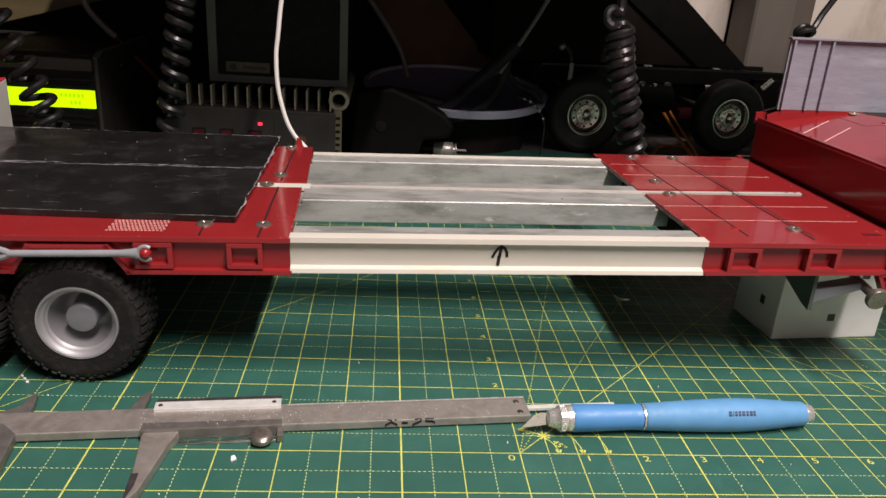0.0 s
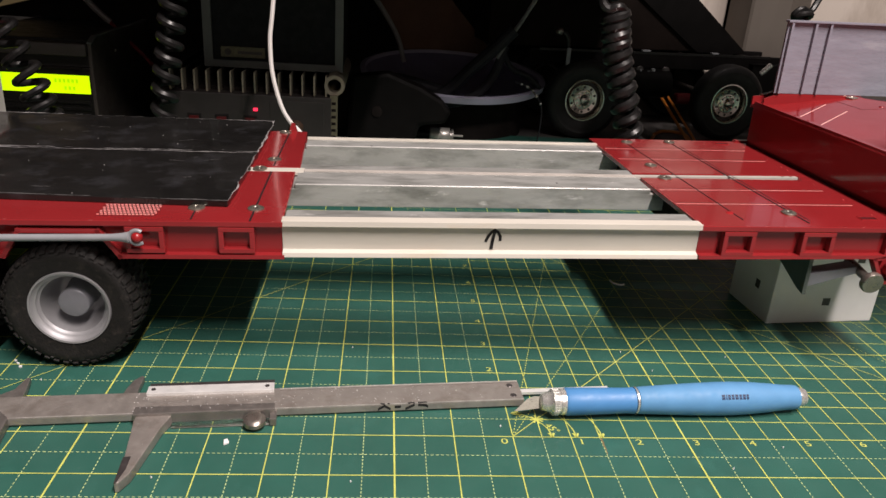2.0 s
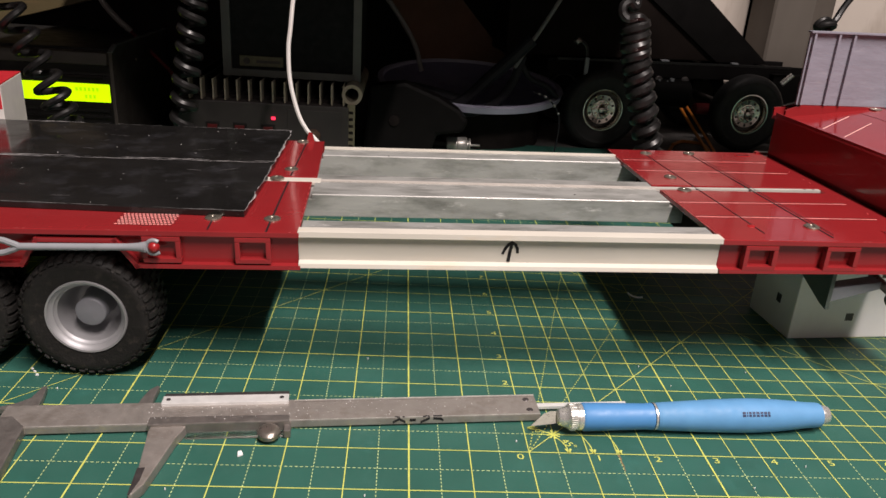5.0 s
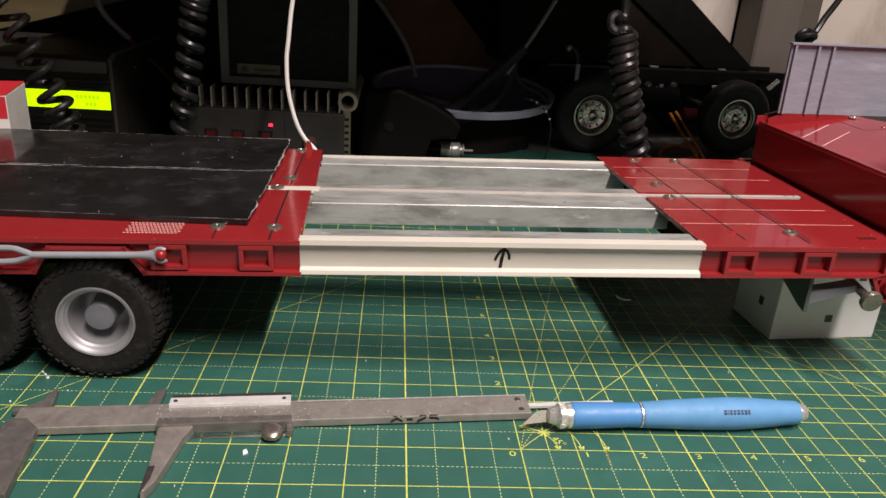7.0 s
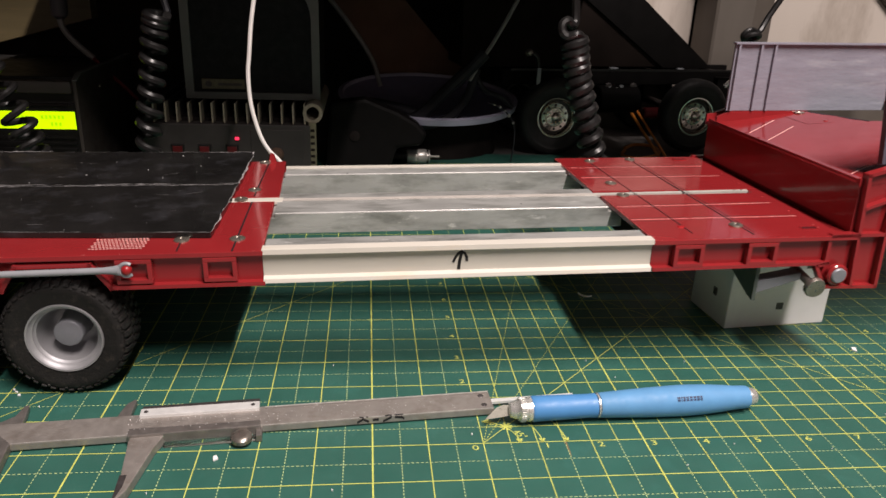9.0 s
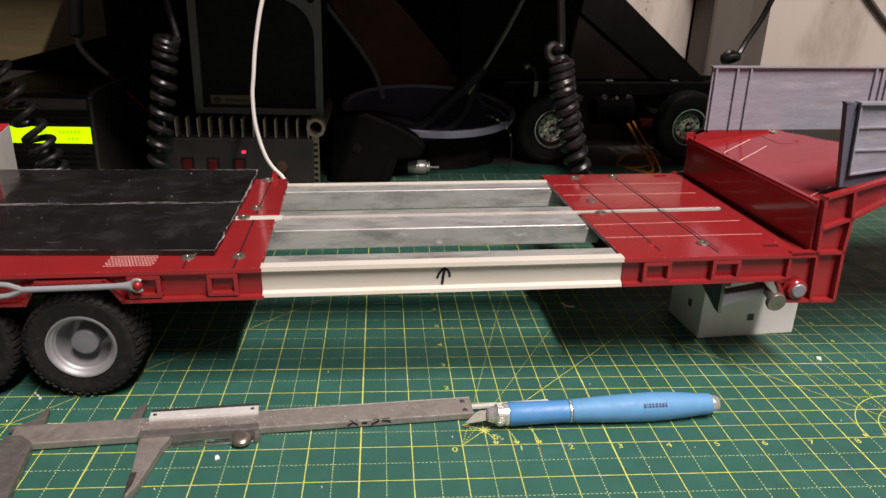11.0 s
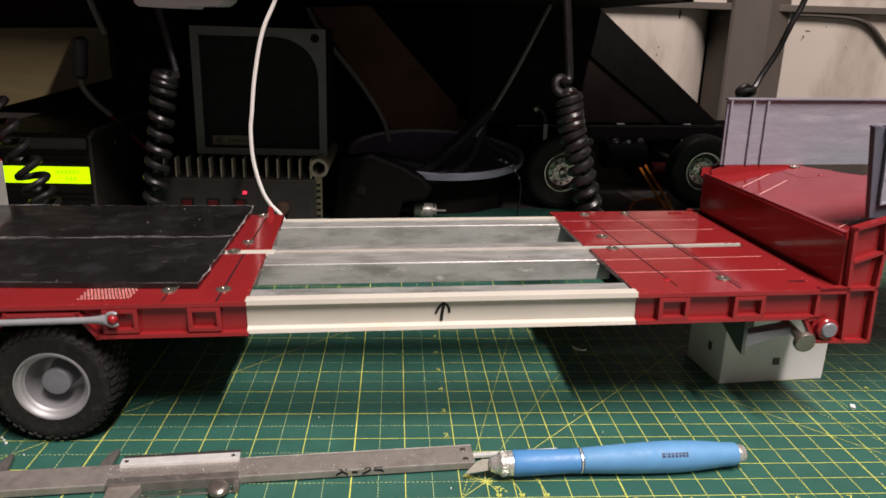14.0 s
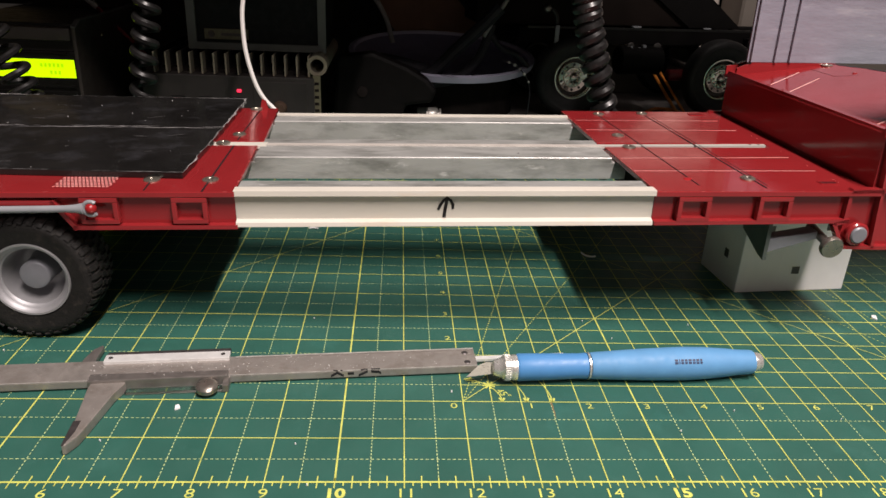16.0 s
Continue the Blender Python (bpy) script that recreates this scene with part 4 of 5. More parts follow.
part("plate_edge", prism([(-6.50, 0.735), (-4.40, 0.735), (-4.40, 0.82), (-6.50, 0.81)], "z", ZB + 0.1, ZB + 0.20, bev=0.01), M_TOOL_DARK, slider)
for x in (-6.42, -4.52):
    part("plate_screw", lathe([(0, 0.012), (0.035, 0.01), (0.04, 0)], 12, (x, 0.62, ZB + 0.20), (0, 0, 1)), M_TOOL_DARK, slider)
part("slider_skirt", prism([(-6.0, -0.10), (-4.38, -0.09), (-4.38, -0.24), (-6.02, -0.22)], "z", ZB - 0.02, ZB + 0.03, bev=0.008), M_SKIRT, slider)
knob = lathe([(0, 0.125), (0.09, 0.13), (0.13, 0.12), (0.165, 0.10), (0.185, 0.08), (0.185, 0.01), (0.17, 0.0), (0, 0)], 36, (-4.68, -0.25, 0.085), (0, -0.10, 0.99))
part("lock_screw", knob, M_KNOB, slider, "round steel locking screw", True)
scrib = bmesh.new()
for a, b in (((-2.58, 0.030), (-2.50, 0.006)), ((-2.45, 0.028), (-2.42, 0.006)), ((-2.10, 0.006), (-2.02, 0.034)), ((-2.02, 0.034), (-1.98, 0.006)), ((-1.92, 0.022), (-1.76, 0.024))):
    stroke(scrib, a, b, 0.036, ZB + 0.1435)
for x0, x1, z0, z1 in ((-2.62, -2.50, 0.02, 0.09), (-2.50, -2.40, 0.08, 0.02), (-2.33, -2.22, 0.06, 0.06), (-2.14, -1.98, 0.01, 0.09), (-1.92, -1.78, 0.085, 0.07), (-1.80, -1.74, 0.08, 0.04)):
    prism([(x0, ZB + z0), (x1, ZB + z1), (x1, ZB + z1 + 0.05), (x0, ZB + z0 + 0.05)], "y", -0.004, 0.0, scrib)
part("pen_scribble", scrib, M_MARK, caliper, "black felt-pen scribble on the edge")
dust = bmesh.new()
for k in range(150):
    x, y, r = -0.3 - 6.4 * rng.random() ** 0.75, rng.uniform(0.03, 0.6), rng.uniform(0.003, 0.009)
    if -6.6 < x < -4.3 and rng.random() < 0.4:
        y = rng.uniform(-0.05, 0.45)
    z = ZB + (0.205 if -6.6 < x < -4.37 and y < 0.1 else 0.146)
    bmesh.ops.create_icosphere(dust, subdivisions=1, radius=r, matrix=Matrix.Translation((x, y, z)))
tagged(part("dust_speck", dust, M_BOX, caliper, "white plastic dust"), kind="stuff")

# ---- craft knife ----
pen = thing("craft_knife", "blue rubber-gripped craft knife with a chrome collar lying on the mat", "craft knife", m=at(0.12, 0.583, 0.292, 0, 0, 3.4))
AXIS = (1, 0, 0)
part("grip", lathe([(0, 0.86), (0.225, 0.865), (0.245, 0.90), (0.235, 1.5), (0.225, 2.0), (0.235, 2.13), (0, 2.14)], 36, (0, 0, 0), AXIS), M_PEN2, pen, "smooth blue front grip", True)
part("grip_ring", lathe([(0.2, 2.14), (0.242, 2.145), (0.244, 2.178), (0.2, 2.185)], 36, (0, 0, 0), AXIS), M_CHROME, pen, "chrome ring", True)
barrel = part("barrel", lathe([(0, 2.195), (0.225, 2.2), (0.24, 2.25), (0.262, 2.7), (0.285, 3.2), (0.30, 3.7), (0.303, 4.0), (0.29, 4.35), (0.26, 4.75), (0.232, 5.0), (0.225, 5.2), (0.215, 5.27), (0, 5.275)], 40, (0, 0, 0), AXIS), M_PEN, pen, "blue rubber barrel", True)
part("end_cap", lathe([(0, 5.27), (0.175, 5.272), (0.18, 5.29), (0.175, 5.38), (0.155, 5.44), (0.12, 5.46), (0, 5.465)], 32, (0, 0, 0), AXIS), M_CHROME, pen, "chrome end cap", True)
part("chuck", lathe([(0, 0.42), (0.10, 0.425), (0.135, 0.45), (0.165, 0.54), (0.185, 0.60), (0.205, 0.615), (0.226, 0.64), (0.228, 0.74), (0.218, 0.75), (0.218, 0.77), (0.228, 0.78), (0.230, 0.86), (0, 0.87)], 36, (0, 0, 0), AXIS), M_CHROME, pen, "chrome chuck", True)
knurl = bmesh.new()
for k in range(40):
    a = k * math.tau / 40
    rod((0.64, 0.227 * math.cos(a), 0.227 * math.sin(a)), (0.735, 0.227 * math.cos(a), 0.227 * math.sin(a)), 0.008, 5, knurl)
part("knurl", knurl, M_CHROME, pen)
DOWN = Vector((0, -0.5, -0.866))
SIDE = Vector((0, 0.866, -0.5)) * 0.011
blade = bmesh.new()
rows = [[blade.verts.new(Vector((x, 0, 0)) + DOWN * d + SIDE * e) for x, d in ((0.50, -0.09), (0.33, -0.105), (0.20, -0.06), (-0.035, 0.145), (0.10, 0.135), (0.36, 0.11), (0.50, 0.09))] for e in (-1, 1)]
blade.faces.new(rows[0]), blade.faces.new(rows[1][::-1])
for k in range(7):
    blade.faces.new((rows[0][k], rows[1][k], rows[1][(k + 1) % 7], rows[0][(k + 1) % 7]))
bmesh.ops.recalc_face_normals(blade, faces=blade.faces[:])
part("blade", blade, M_BLADE, pen, "pointed ground steel blade")
# maker's mark as plain bars
logo = bmesh.new()
lx = 3.68
for w in (0.06, 0.02, 0.05, 0.05, 0.06, 0.05, 0.055, 0.04):
    for deg0, deg1 in ((30, 37.5), (39, 46.5)):
        a, b, r = radians(deg0), radians(deg1), 0.3045
        logo.faces.new([logo.verts.new(v) for v in ((lx, -r * math.cos(a), r * math.sin(a)), (lx + w, -r * math.cos(a), r * math.sin(a)), (lx + w, -r * math.cos(b), r * math.sin(b)), (lx, -r * math.cos(b), r * math.sin(b)))])
    lx += w + 0.018
part("makers_mark", logo, M_NAVY, barrel, "small dark blue maker's mark")

# ---- offcuts on the mat ----
def crumb(x, y, sx, sy, rz, material=M_BOX):
    ob = thing("plastic_offcut", "small white plastic shaving on the mat", "offcut", "white shavings", at(x, y, 0.005, 0, 0, rz))
    bm = prism([(-sx, -sy), (sx, -sy * 0.6), (sx * 0.7, sy), (-sx * 0.6, sy * 0.8)], "z", 0, 0.04, bev=0.008)
    part("chip", bm, material, ob)


crumb(-4.69, -0.24, 0.045, 0.06, 20)
crumb(9.23, 3.2, 0.09, 0.06, 60)
for k in range(14):
    x, y = rng.uniform(-9, 9), rng.uniform(-2.2, 3.5)
    crumb(x, y, rng.uniform(0.006, 0.013), rng.uniform(0.006, 0.013), rng.uniform(0, 180))
for k in range(14):
    crumb(rng.uniform(-11.2, -8.6), rng.uniform(0.9, 2.2), rng.uniform(0.012, 0.03), rng.uniform(0.01, 0.02), rng.uniform(0, 180))
curl = thing("plastic_curl", "thin curled white plastic shaving in the trailer's shade", "offcut", "white shavings")
part("curl", tube([(3.70 + 0.2 * math.cos(a), 6.45 + 0.25 * math.sin(a), 0.03) for a in [math.pi + k * 0.15 for k in range(15)]], 0.022, 6), M_BOX, curl, "", True)

for x, y, r in ((-3.36, 7.67, 0.13), (-1.2, 8.3, 0.08)):
    sliver = thing("plastic_curl", "thin curled white plastic shaving under the trailer", "offcut", "white shavings")
    part("curl", tube([(x + r * math.cos(a), y + 0.6 * r * math.sin(a), 0.03) for a in [0.4 + k * 0.2 for k in range(12)]], 0.02, 6), M_BOX, sliver, "", True)

# ---- coiled cords ----
def cord(name, label, axis, radius, thick, turns, material, tails=(), phase=0.0, hand=1, tail_material=None):
    ob = thing(name, label, "coiled cord")
    part("coil", tube(helix(axis, radius, turns, 16, phase, hand), thick, 8), material, ob, "", True)
    for pts in tails:
        part("lead", tube(curve_points(pts, 8), thick * 0.8, 8), tail_material or material, ob, "", True)


cord("coiled_cord", "glossy black coiled microphone cord hanging behind the trailer", [(3.60, 9.6, 6.22), (3.78, 9.6, 5.3), (4.14, 9.55, 4.1), (4.57, 9.5, 2.6), (4.85, 9.5, 1.2)], 0.265, 0.148, 15.5, M_BLACKGLOSS,
     [[(3.91, 9.6, 6.22), (3.62, 9.35, 6.42), (3.36, 9.4, 6.36), (3.20, 9.45, 6.48), (3.20, 9.5, 6.68), (3.36, 9.55, 6.76), (3.52, 9.6, 6.64), (3.60, 9.7, 6.85), (3.52, 9.7, 7.6), (3.40, 9.7, 8.6), (3.25, 9.7, 9.6), (3.1, 9.7, 12)]])
cord("coiled_cord", "stretched black coiled cord hanging in front of the amplifier", [(-8.16, 12, 6.45), (-8.28, 12, 5.9), (-8.47, 12, 4.6), (-8.70, 12, 3.2), (-8.88, 12, 1.4)], 0.29, 0.125, 11.5, M_BLACKGLOSS, [[(-7.88, 12.1, 6.45), (-8.05, 12.3, 7.0), (-8.3, 12.4, 8.0), (-8.9, 12.6, 10)]], 0.0, -1, M_LEAD)
cord("coiled_cord", "tangled black coiled cord beside the radio display", [(-14.0, 12, 6.6), (-13.35, 12, 5.4), (-12.85, 12, 4.2), (-12.45, 12, 3.2), (-12.2, 12, 2.4), (-11.95, 12, 1.6)], 0.38, 0.108, 9.5, M_BLACKGLOSS)
hook = thing("black_cable", "black cable with a looped end behind the grey panel", "cable")
part("cable", tube(curve_points([(8.95, 10.5, 6.30), (8.85, 10.4, 6.45), (9.05, 10.4, 6.60), (9.35, 10.5, 6.55), (9.6, 10.6, 6.95), (9.95, 10.6, 7.6), (10.2, 10.5, 8.4), (10.5, 10.5, 9.2), (10.7, 10.5, 11)], 8), 0.09, 8), M_BLACKGLOSS, hook, "", True)
ring = [Vector((9.12, 10.42, 6.40)) + 0.23 * math.cos(a) * Vector((0.95, 0.1, 0.1)) + 0.2 * math.sin(a) * Vector((0.05, -0.8, 0.45)) for a in [radians(12 * k) for k in range(31)]]
part("loop", tube(ring, 0.085, 8), M_BLACKGLOSS, hook, "", True)

# ---- background: electronics ----
wire = thing("white_cable", "thin white cable rising behind the trailer", "cable")
part("cable", tube(curve_points([(-4.45, 10.4, 2.1), (-4.66, 10.5, 2.47), (-4.96, 10.5, 2.80), (-5.2, 10.5, 3.27), (-5.40, 10.5, 4.10), (-5.44, 10.5, 4.95), (-5.38, 10.5, 5.52), (-5.26, 10.5, 6.5), (-5.0, 10.5, 7.7), (-4.6, 10.5, 8.6), (-4.0, 10.5, 10)], 8), 0.06, 8), M_CABLEW, wire, "", True)

radio = thing("radio_set", "black radio set with a lit yellow-green display", "radio")
part("case", box(-19, -12.3, 16.3, 22, -0.1, 3.9, 0.05), M_RADIO, radio)
# End plate in the lit case tone; grey strip paints its edge highlight.
part("end_plate", prism([(16.0, -0.1), (22.2, -0.1), (22.2, 4.0), (16.5, 4.0), (16.0, 3.8)], "x", -12.3, -12.18, bev=0.02), M_LITCASE, radio, "dark grey end plate of the case, coloured lighter as lit")
part("end_highlight", prism([(16.02, 3.80), (16.5, 4.0), (22.2, 4.0), (22.2, 4.05), (16.48, 4.05), (15.98, 3.84)], "x", -12.32, -12.14, bev=0.012), M_GREYFRAME, radio, "grey strip painted as the upper edge highlight")
part("end_screw", lathe([(0, 0.02), (0.04, 0.018), (0.045, 0)], 10, (-12.18, 18.3, 3.3), (1, 0, 0)), M_STEEL, radio)
part("bezel", box(-18.6, -12.3, 16.12, 16.32, 0.1, 3.0, 0.06), M_BLACKGLOSS, radio)
lcd = part("display", box(-16.4, -12.4, 16.09, 16.13, 2.10, 2.72, 0.01), M_LCD, radio, "lit yellow-green display")
seg = bmesh.new()
for x0, z0, n in ((-13.55, 2.52, 6), (-13.25, 2.27, 3), (-14.35, 2.50, 3), (-14.2, 2.28, 2)):
    for k in range(n):
        quad_box(seg, x0 + 0.14 * k, x0 + 0.14 * k + 0.09, 16.08, 16.09, z0 - 0.06, z0 + 0.08)
part("segments", seg, M_LCDINK, lcd, "faint darker display characters")
for k in range(4):
    part("vent_slat", box(-17, -12.45, 16.06, 16.14, 1.75 - 0.22 * k, 1.85 - 0.22 * k, 0.02), M_BLACKGLOSS, radio)
# Ledge also takes the lit case tone.
part("top_ledge", box(-18.8, -12.32, 15.9, 16.45, 3.36, 3.82, 0.16), M_LITCASE, radio, "", True)
part("panel_groove", box(-18.6, -12.6, 16.05, 16.2, 2.92, 3.0, 0.01), M_BLACK, radio)

amp = thing("power_amplifier", "dark power amplifier with heatsink fins and red rocker switches", "amplifier")
part("case", box(-10.2, -4.25, 16.3, 22, -0.1, 2.36, 0.05), M_AMP, amp)
part("front_panel", box(-10.2, -4.2, 16.15, 16.3, 0.0, 2.36, 0.03), M_AMP, amp)
part("panel_inset", box(-6.35, -4.45, 16.11, 16.15, 0.3, 2.2, 0.02), M_AMP, amp)
part("heatsink_base", box(-10.2, -4.25, 16.7, 21.5, 2.36, 2.5), M_BLACK, amp)
# Fin sides coloured dark as shaded, front ends pale as lit.
for k in range(14):
    x = -9.75 + 0.412 * k
    fin = part("fin", box(x - 0.025, x + 0.025, 16.7, 21.5, 2.38, 3.10, 0.01), M_AMP, amp)
    part("fin_tip", box(x - 0.03, x + 0.03, 16.25, 16.7, 2.38, 3.10, 0.01), M_FIN, fin, "aluminium fin end, its lit tone put into the colour")
part("end_tube", lathe([(0.24, 0), (0.36, 0), (0.36, 5), (0.24, 5), (0.24, 0)], 24, (-4.10, 16.3, 2.78), (0, 1, 0)), M_FIN, amp, "", True)
ladder = part("side_strip", box(-4.25, -3.98, 16.2, 16.3, 0.0, 2.45, 0.01), M_PLATE, amp)
for k in range(9):
    part("notch", box(-4.19, -4.04, 16.185, 16.21, 0.2 + 0.24 * k, 0.3 + 0.24 * k), M_BLACK, ladder)
for x in (-8.97, -8.02, -7.03):
    bez = part("switch_bezel", box(x - 0.24, x + 0.24, 16.10, 16.16, 1.0, 1.62, 0.02), M_BLACKGLOSS, amp)
    part("rocker", prism([(16.02, 1.08), (16.1, 1.05), (16.1, 1.55), (16.07, 1.55), (16.05, 1.33)], "x", x - 0.17, x + 0.17, bev=0.012), M_SWITCH, bez, "dark red rocker switch")
part("led", box(-6.91, -6.77, 16.08, 16.16, 1.80, 1.90, 0.01), M_LED, amp, "glowing red indicator")
part("knob", lathe([(0, 0.3), (0.2, 0.3), (0.24, 0.25), (0.26, 0), (0, 0)], 24, (-5.43, 16.12, 1.28), (0, -1, 0)), M_RUST, amp, "dull brown round knob", True)

speaker = thing("loudspeaker", "black loudspeaker with a grey frame standing on the amplifier", "loudspeaker")
part("cabinet", box(-8.75, -3.9, 17.5, 21.5, 3.12, 7.75, 0.08), M_BLACK, speaker)
fr = bmesh.new()
x0, x1, z0, z1 = -8.78, -3.87, 3.08, 7.78
inner = [(-8.48, 3.33), (-4.15, 3.33), (-4.15, 6.0)] + [(-5.65 + 1.5 * math.cos(a), 6.0 + 1.45 * math.sin(a)) for a in [k * math.pi / 16 for k in range(1, 8)]] + [(-5.65, 7.46), (-8.48, 7.46)]
outer = [(x0, z0), (x1, z0), (x1, 6.0)] + [(x1, 6.0 + (z1 - 6.0) * k / 4) for k in (1, 2, 3, 4)] + [(x1 - (x1 + 5.65) * k / 4, z1) for k in (1, 2, 3)] + [(-5.65, z1), (x0, z1)]
n = len(inner)
lo_o, hi_o = [fr.verts.new((x, 17.28, z)) for x, z in outer], [fr.verts.new((x, 17.5, z)) for x, z in outer]
lo_i, hi_i = [fr.verts.new((x, 17.28, z)) for x, z in inner], [fr.verts.new((x, 17.5, z)) for x, z in inner]
for i in range(n):
    j = (i + 1) % n
    fr.faces.new((lo_o[i], lo_o[j], lo_i[j], lo_i[i]))
    fr.faces.new((lo_i[i], lo_i[j], hi_i[j], hi_i[i]))
    fr.faces.new((lo_o[j], lo_o[i], hi_o[i], hi_o[j]))
part("frame", fr, M_GREYFRAME, speaker, "grey plastic grille frame with one rounded corner")
part("grille", box(-8.5, -4.1, 17.40, 17.5, 3.3, 7.5), M_CLOTH, speaker)
badge = part("badge", box(-8.2, -6.65, 17.33, 17.41, 3.44, 3.80, 0.02), M_PLATE, speaker, "dull rectangular badge")
part("badge_mark", box(-7.6, -6.75, 17.315, 17.33, 3.56, 3.66), M_TOOL_DARK, badge)
part("badge_mark", lathe([(0, 0.015), (0.11, 0.012), (0.12, 0)], 16, (-7.95, 17.33, 3.62), (0, -1, 0)), M_TOOL_DARK, badge)
part("oval_mark", lathe([(0, 0.015), (0.15, 0.012), (0.17, 0)], 18, (-4.25, 17.285, 7.45), (0, -1, 0)), M_BLACK, speaker)

tray = thing("white_tray", "white plastic holder fixed under the shelf front", "holder")
part("tray", prism([(-8.70, 9.0), (-8.66, 8.42), (-8.55, 8.32), (-7.2, 8.30), (-7.15, 8.38), (-6.35, 8.40), (-6.15, 8.55), (-6.1, 9.0)], "y", 11.2, 13.0, bev=0.03), M_PAPER, tray)
# Narrow board out of view, added to shade the pine board's upper part.
tagged(part("shade_board", box(-30, -13.65, 19.2, 22.69, 9.0, 9.4, 0.02), M_DARKWOOD), "unseen board added to shade the top of the pine board", "shelf", kind="structure")
# Shelves sit above the view, added to block lamp light from the background.
tagged(part("shelf", box(-13.6, -0.6, 10.2, 39.9, 9.0, 9.4, 0.02), M_BLACK), "unseen dark shelf added to shade the radio gear", "shelf", kind="structure")
tagged(part("shelf", box(-0.58, 8.2, 13.0, 39.9, 9.0, 9.4, 0.02), M_BLACK), "unseen set-back shelf added to shade the dish and leads", "shelf", kind="structure")

# Block above the view, added only for the shade it casts.
tagged(part("cupboard", box(8.25, 24.0, 10.4, 18.0, 9.5, 12, 0.02), M_BLACK), "unseen dark block added to shade the truck and wall", "cupboard", kind="structure")

tagged(part("backing_panel", box(-30, -9, 22.7, 22.9, -0.12, 5.6, 0.01), M_BLACK), "black panel behind the radio gear", "panel", kind="structure")
tagged(part("backing_board", box(-30, -9, 22.7, 22.9, 5.6, 14, 0.01), M_DARKWOOD), "dark brown stained board behind the radio gear", "board", kind="structure")
board = thing("wooden_board", "pale pine board with knots behind the radio", "board")
part("board", prism([(-24, 2.5), (-13.35, 5.45), (-13.35, 7.55), (-24, 7.2)], "y", 21.8, 22.6, bev=0.03), M_WOOD, board)

hang = thing("grey_cable", "grey cable with a red wire hanging down behind the radio", "cable")
part("sleeve", tube(curve_points([(-13.72, 20, 7.2), (-13.78, 20, 6.9), (-13.87, 20, 6.3), (-13.93, 20, 5.55)], 6), [0.1, 0.2, 0.26] + [0.29] * 10 + [0.31] * 4 + [0.29, 0.14], 12), M_SLEEVE, hang, "pale lilac-grey plug sleeve", True)
part("cable", tube(curve_points([(-13.93, 20, 5.6), (-13.85, 20, 5.2), (-13.62, 20, 4.85), (-13.25, 20, 4.45), (-12.85, 20, 4.1)], 8), 0.12, 8), M_CABLEG, hang, "", True)
part("wire", tube(curve_points([(-12.9, 20, 4.15), (-12.2, 20, 3.4), (-11.5, 20, 2.68), (-11.0, 20, 2.0), (-10.8, 20, 1.0), (-10.8, 20, -0.1)], 8), 0.075, 6), M_REDWIRE, hang, "dull red wire", True)
strap = thing("grey_cable", "grey cable dropping from the shelf", "cable")
part("cable", tube(curve_points([(-13.6, 20.6, 9.0), (-13.4, 20.6, 8.4), (-13.15, 20.6, 7.7), (-13.05, 20.7, 7.3)], 8), 0.13, 8), M_CABLEG, strap, "", True)

carton = thing("carton", "small white carton with a red top beyond the trailer", "carton")
foot = [(-12.45, 9.2), (-12.88, 11.2), (-16.4, 10.5), (-15.97, 8.5)]
part("carton", prism(foot, "z", 0.005, 3.84, bev=0.02), M_CARDW, carton)
part("lid", prism([(x * 1.0004, y) for x, y in foot], "z", 3.842, 3.875, bev=0.008), M_CARD, carton, "red top of the carton")
along = (Vector(foot[3]) - Vector(foot[0])).normalized()
out_n = Vector((along.y, -along.x))
out_n = out_n if out_n.y < 0 else -out_n
a, b = Vector(foot[0]) + along * 0.02, Vector(foot[3]) - along * 0.02
part("print", prism([a, a + out_n * 0.006, b + out_n * 0.006, b], "z", 3.24, 3.82), M_CARD, carton, "red printed band")

plug = thing("coax_plug", "nickel coaxial plug on a black lead", "plug")
part("shell", lathe([(0, 0), (0.2, 0), (0.29, 0.02), (0.30, 0.05), (0.30, 0.42), (0.28, 0.44), (0.31, 0.46), (0.315, 0.50), (0.315, 0.80), (0.29, 0.84), (0.2, 0.85), (0.2, 0.95), (0, 0.95)], 28, (-0.42, 19.9, 0.33), (1, 0, 0)), M_NICKEL, plug, "", True)
part("collar", lathe([(0, 0), (0.27, 0), (0.275, 0.02), (0.275, 0.06), (0, 0.065)], 24, (0.5, 19.9, 0.33), (1, 0, 0)), M_NICKEL, plug, "bright end collar", True)
part("pin", rod((0.55, 19.9, 0.33), (0.98, 19.9, 0.33), 0.05, 10), M_NICKEL, plug, "", True)
part("lead", tube(curve_points([(-0.42, 19.9, 0.33), (-1.4, 20, 0.3), (-2.6, 20.5, 0.25), (-3.4, 21, 0.5), (-3.6, 22, 0.9)], 8), 0.13, 8), M_BLACKGLOSS, plug, "", True)

# ---- background: clutter in the middle ----
dish = thing("plastic_dish", "pale lilac plastic dish under black leads", "dish")
DISH, LEAN = (0.7, 23.4, 2.08), (0.02, -0.095, 0.99)
part("dish", lathe([(0, -0.28), (2.9, -0.22), (3.8, 0.06), (4.04, 0.2), (4.02, 0.27), (3.7, 0.18), (2.9, -0.09), (0, -0.13)], 56, DISH, LEAN), M_LILAC, dish, "", True)
part("rim", lathe([(3.82, 0.04), (4.09, 0.08), (4.16, 0.34), (3.94, 0.37), (3.82, 0.04)], 56, DISH, LEAN), M_RIMLILAC, dish, "pale rolled rim", True)
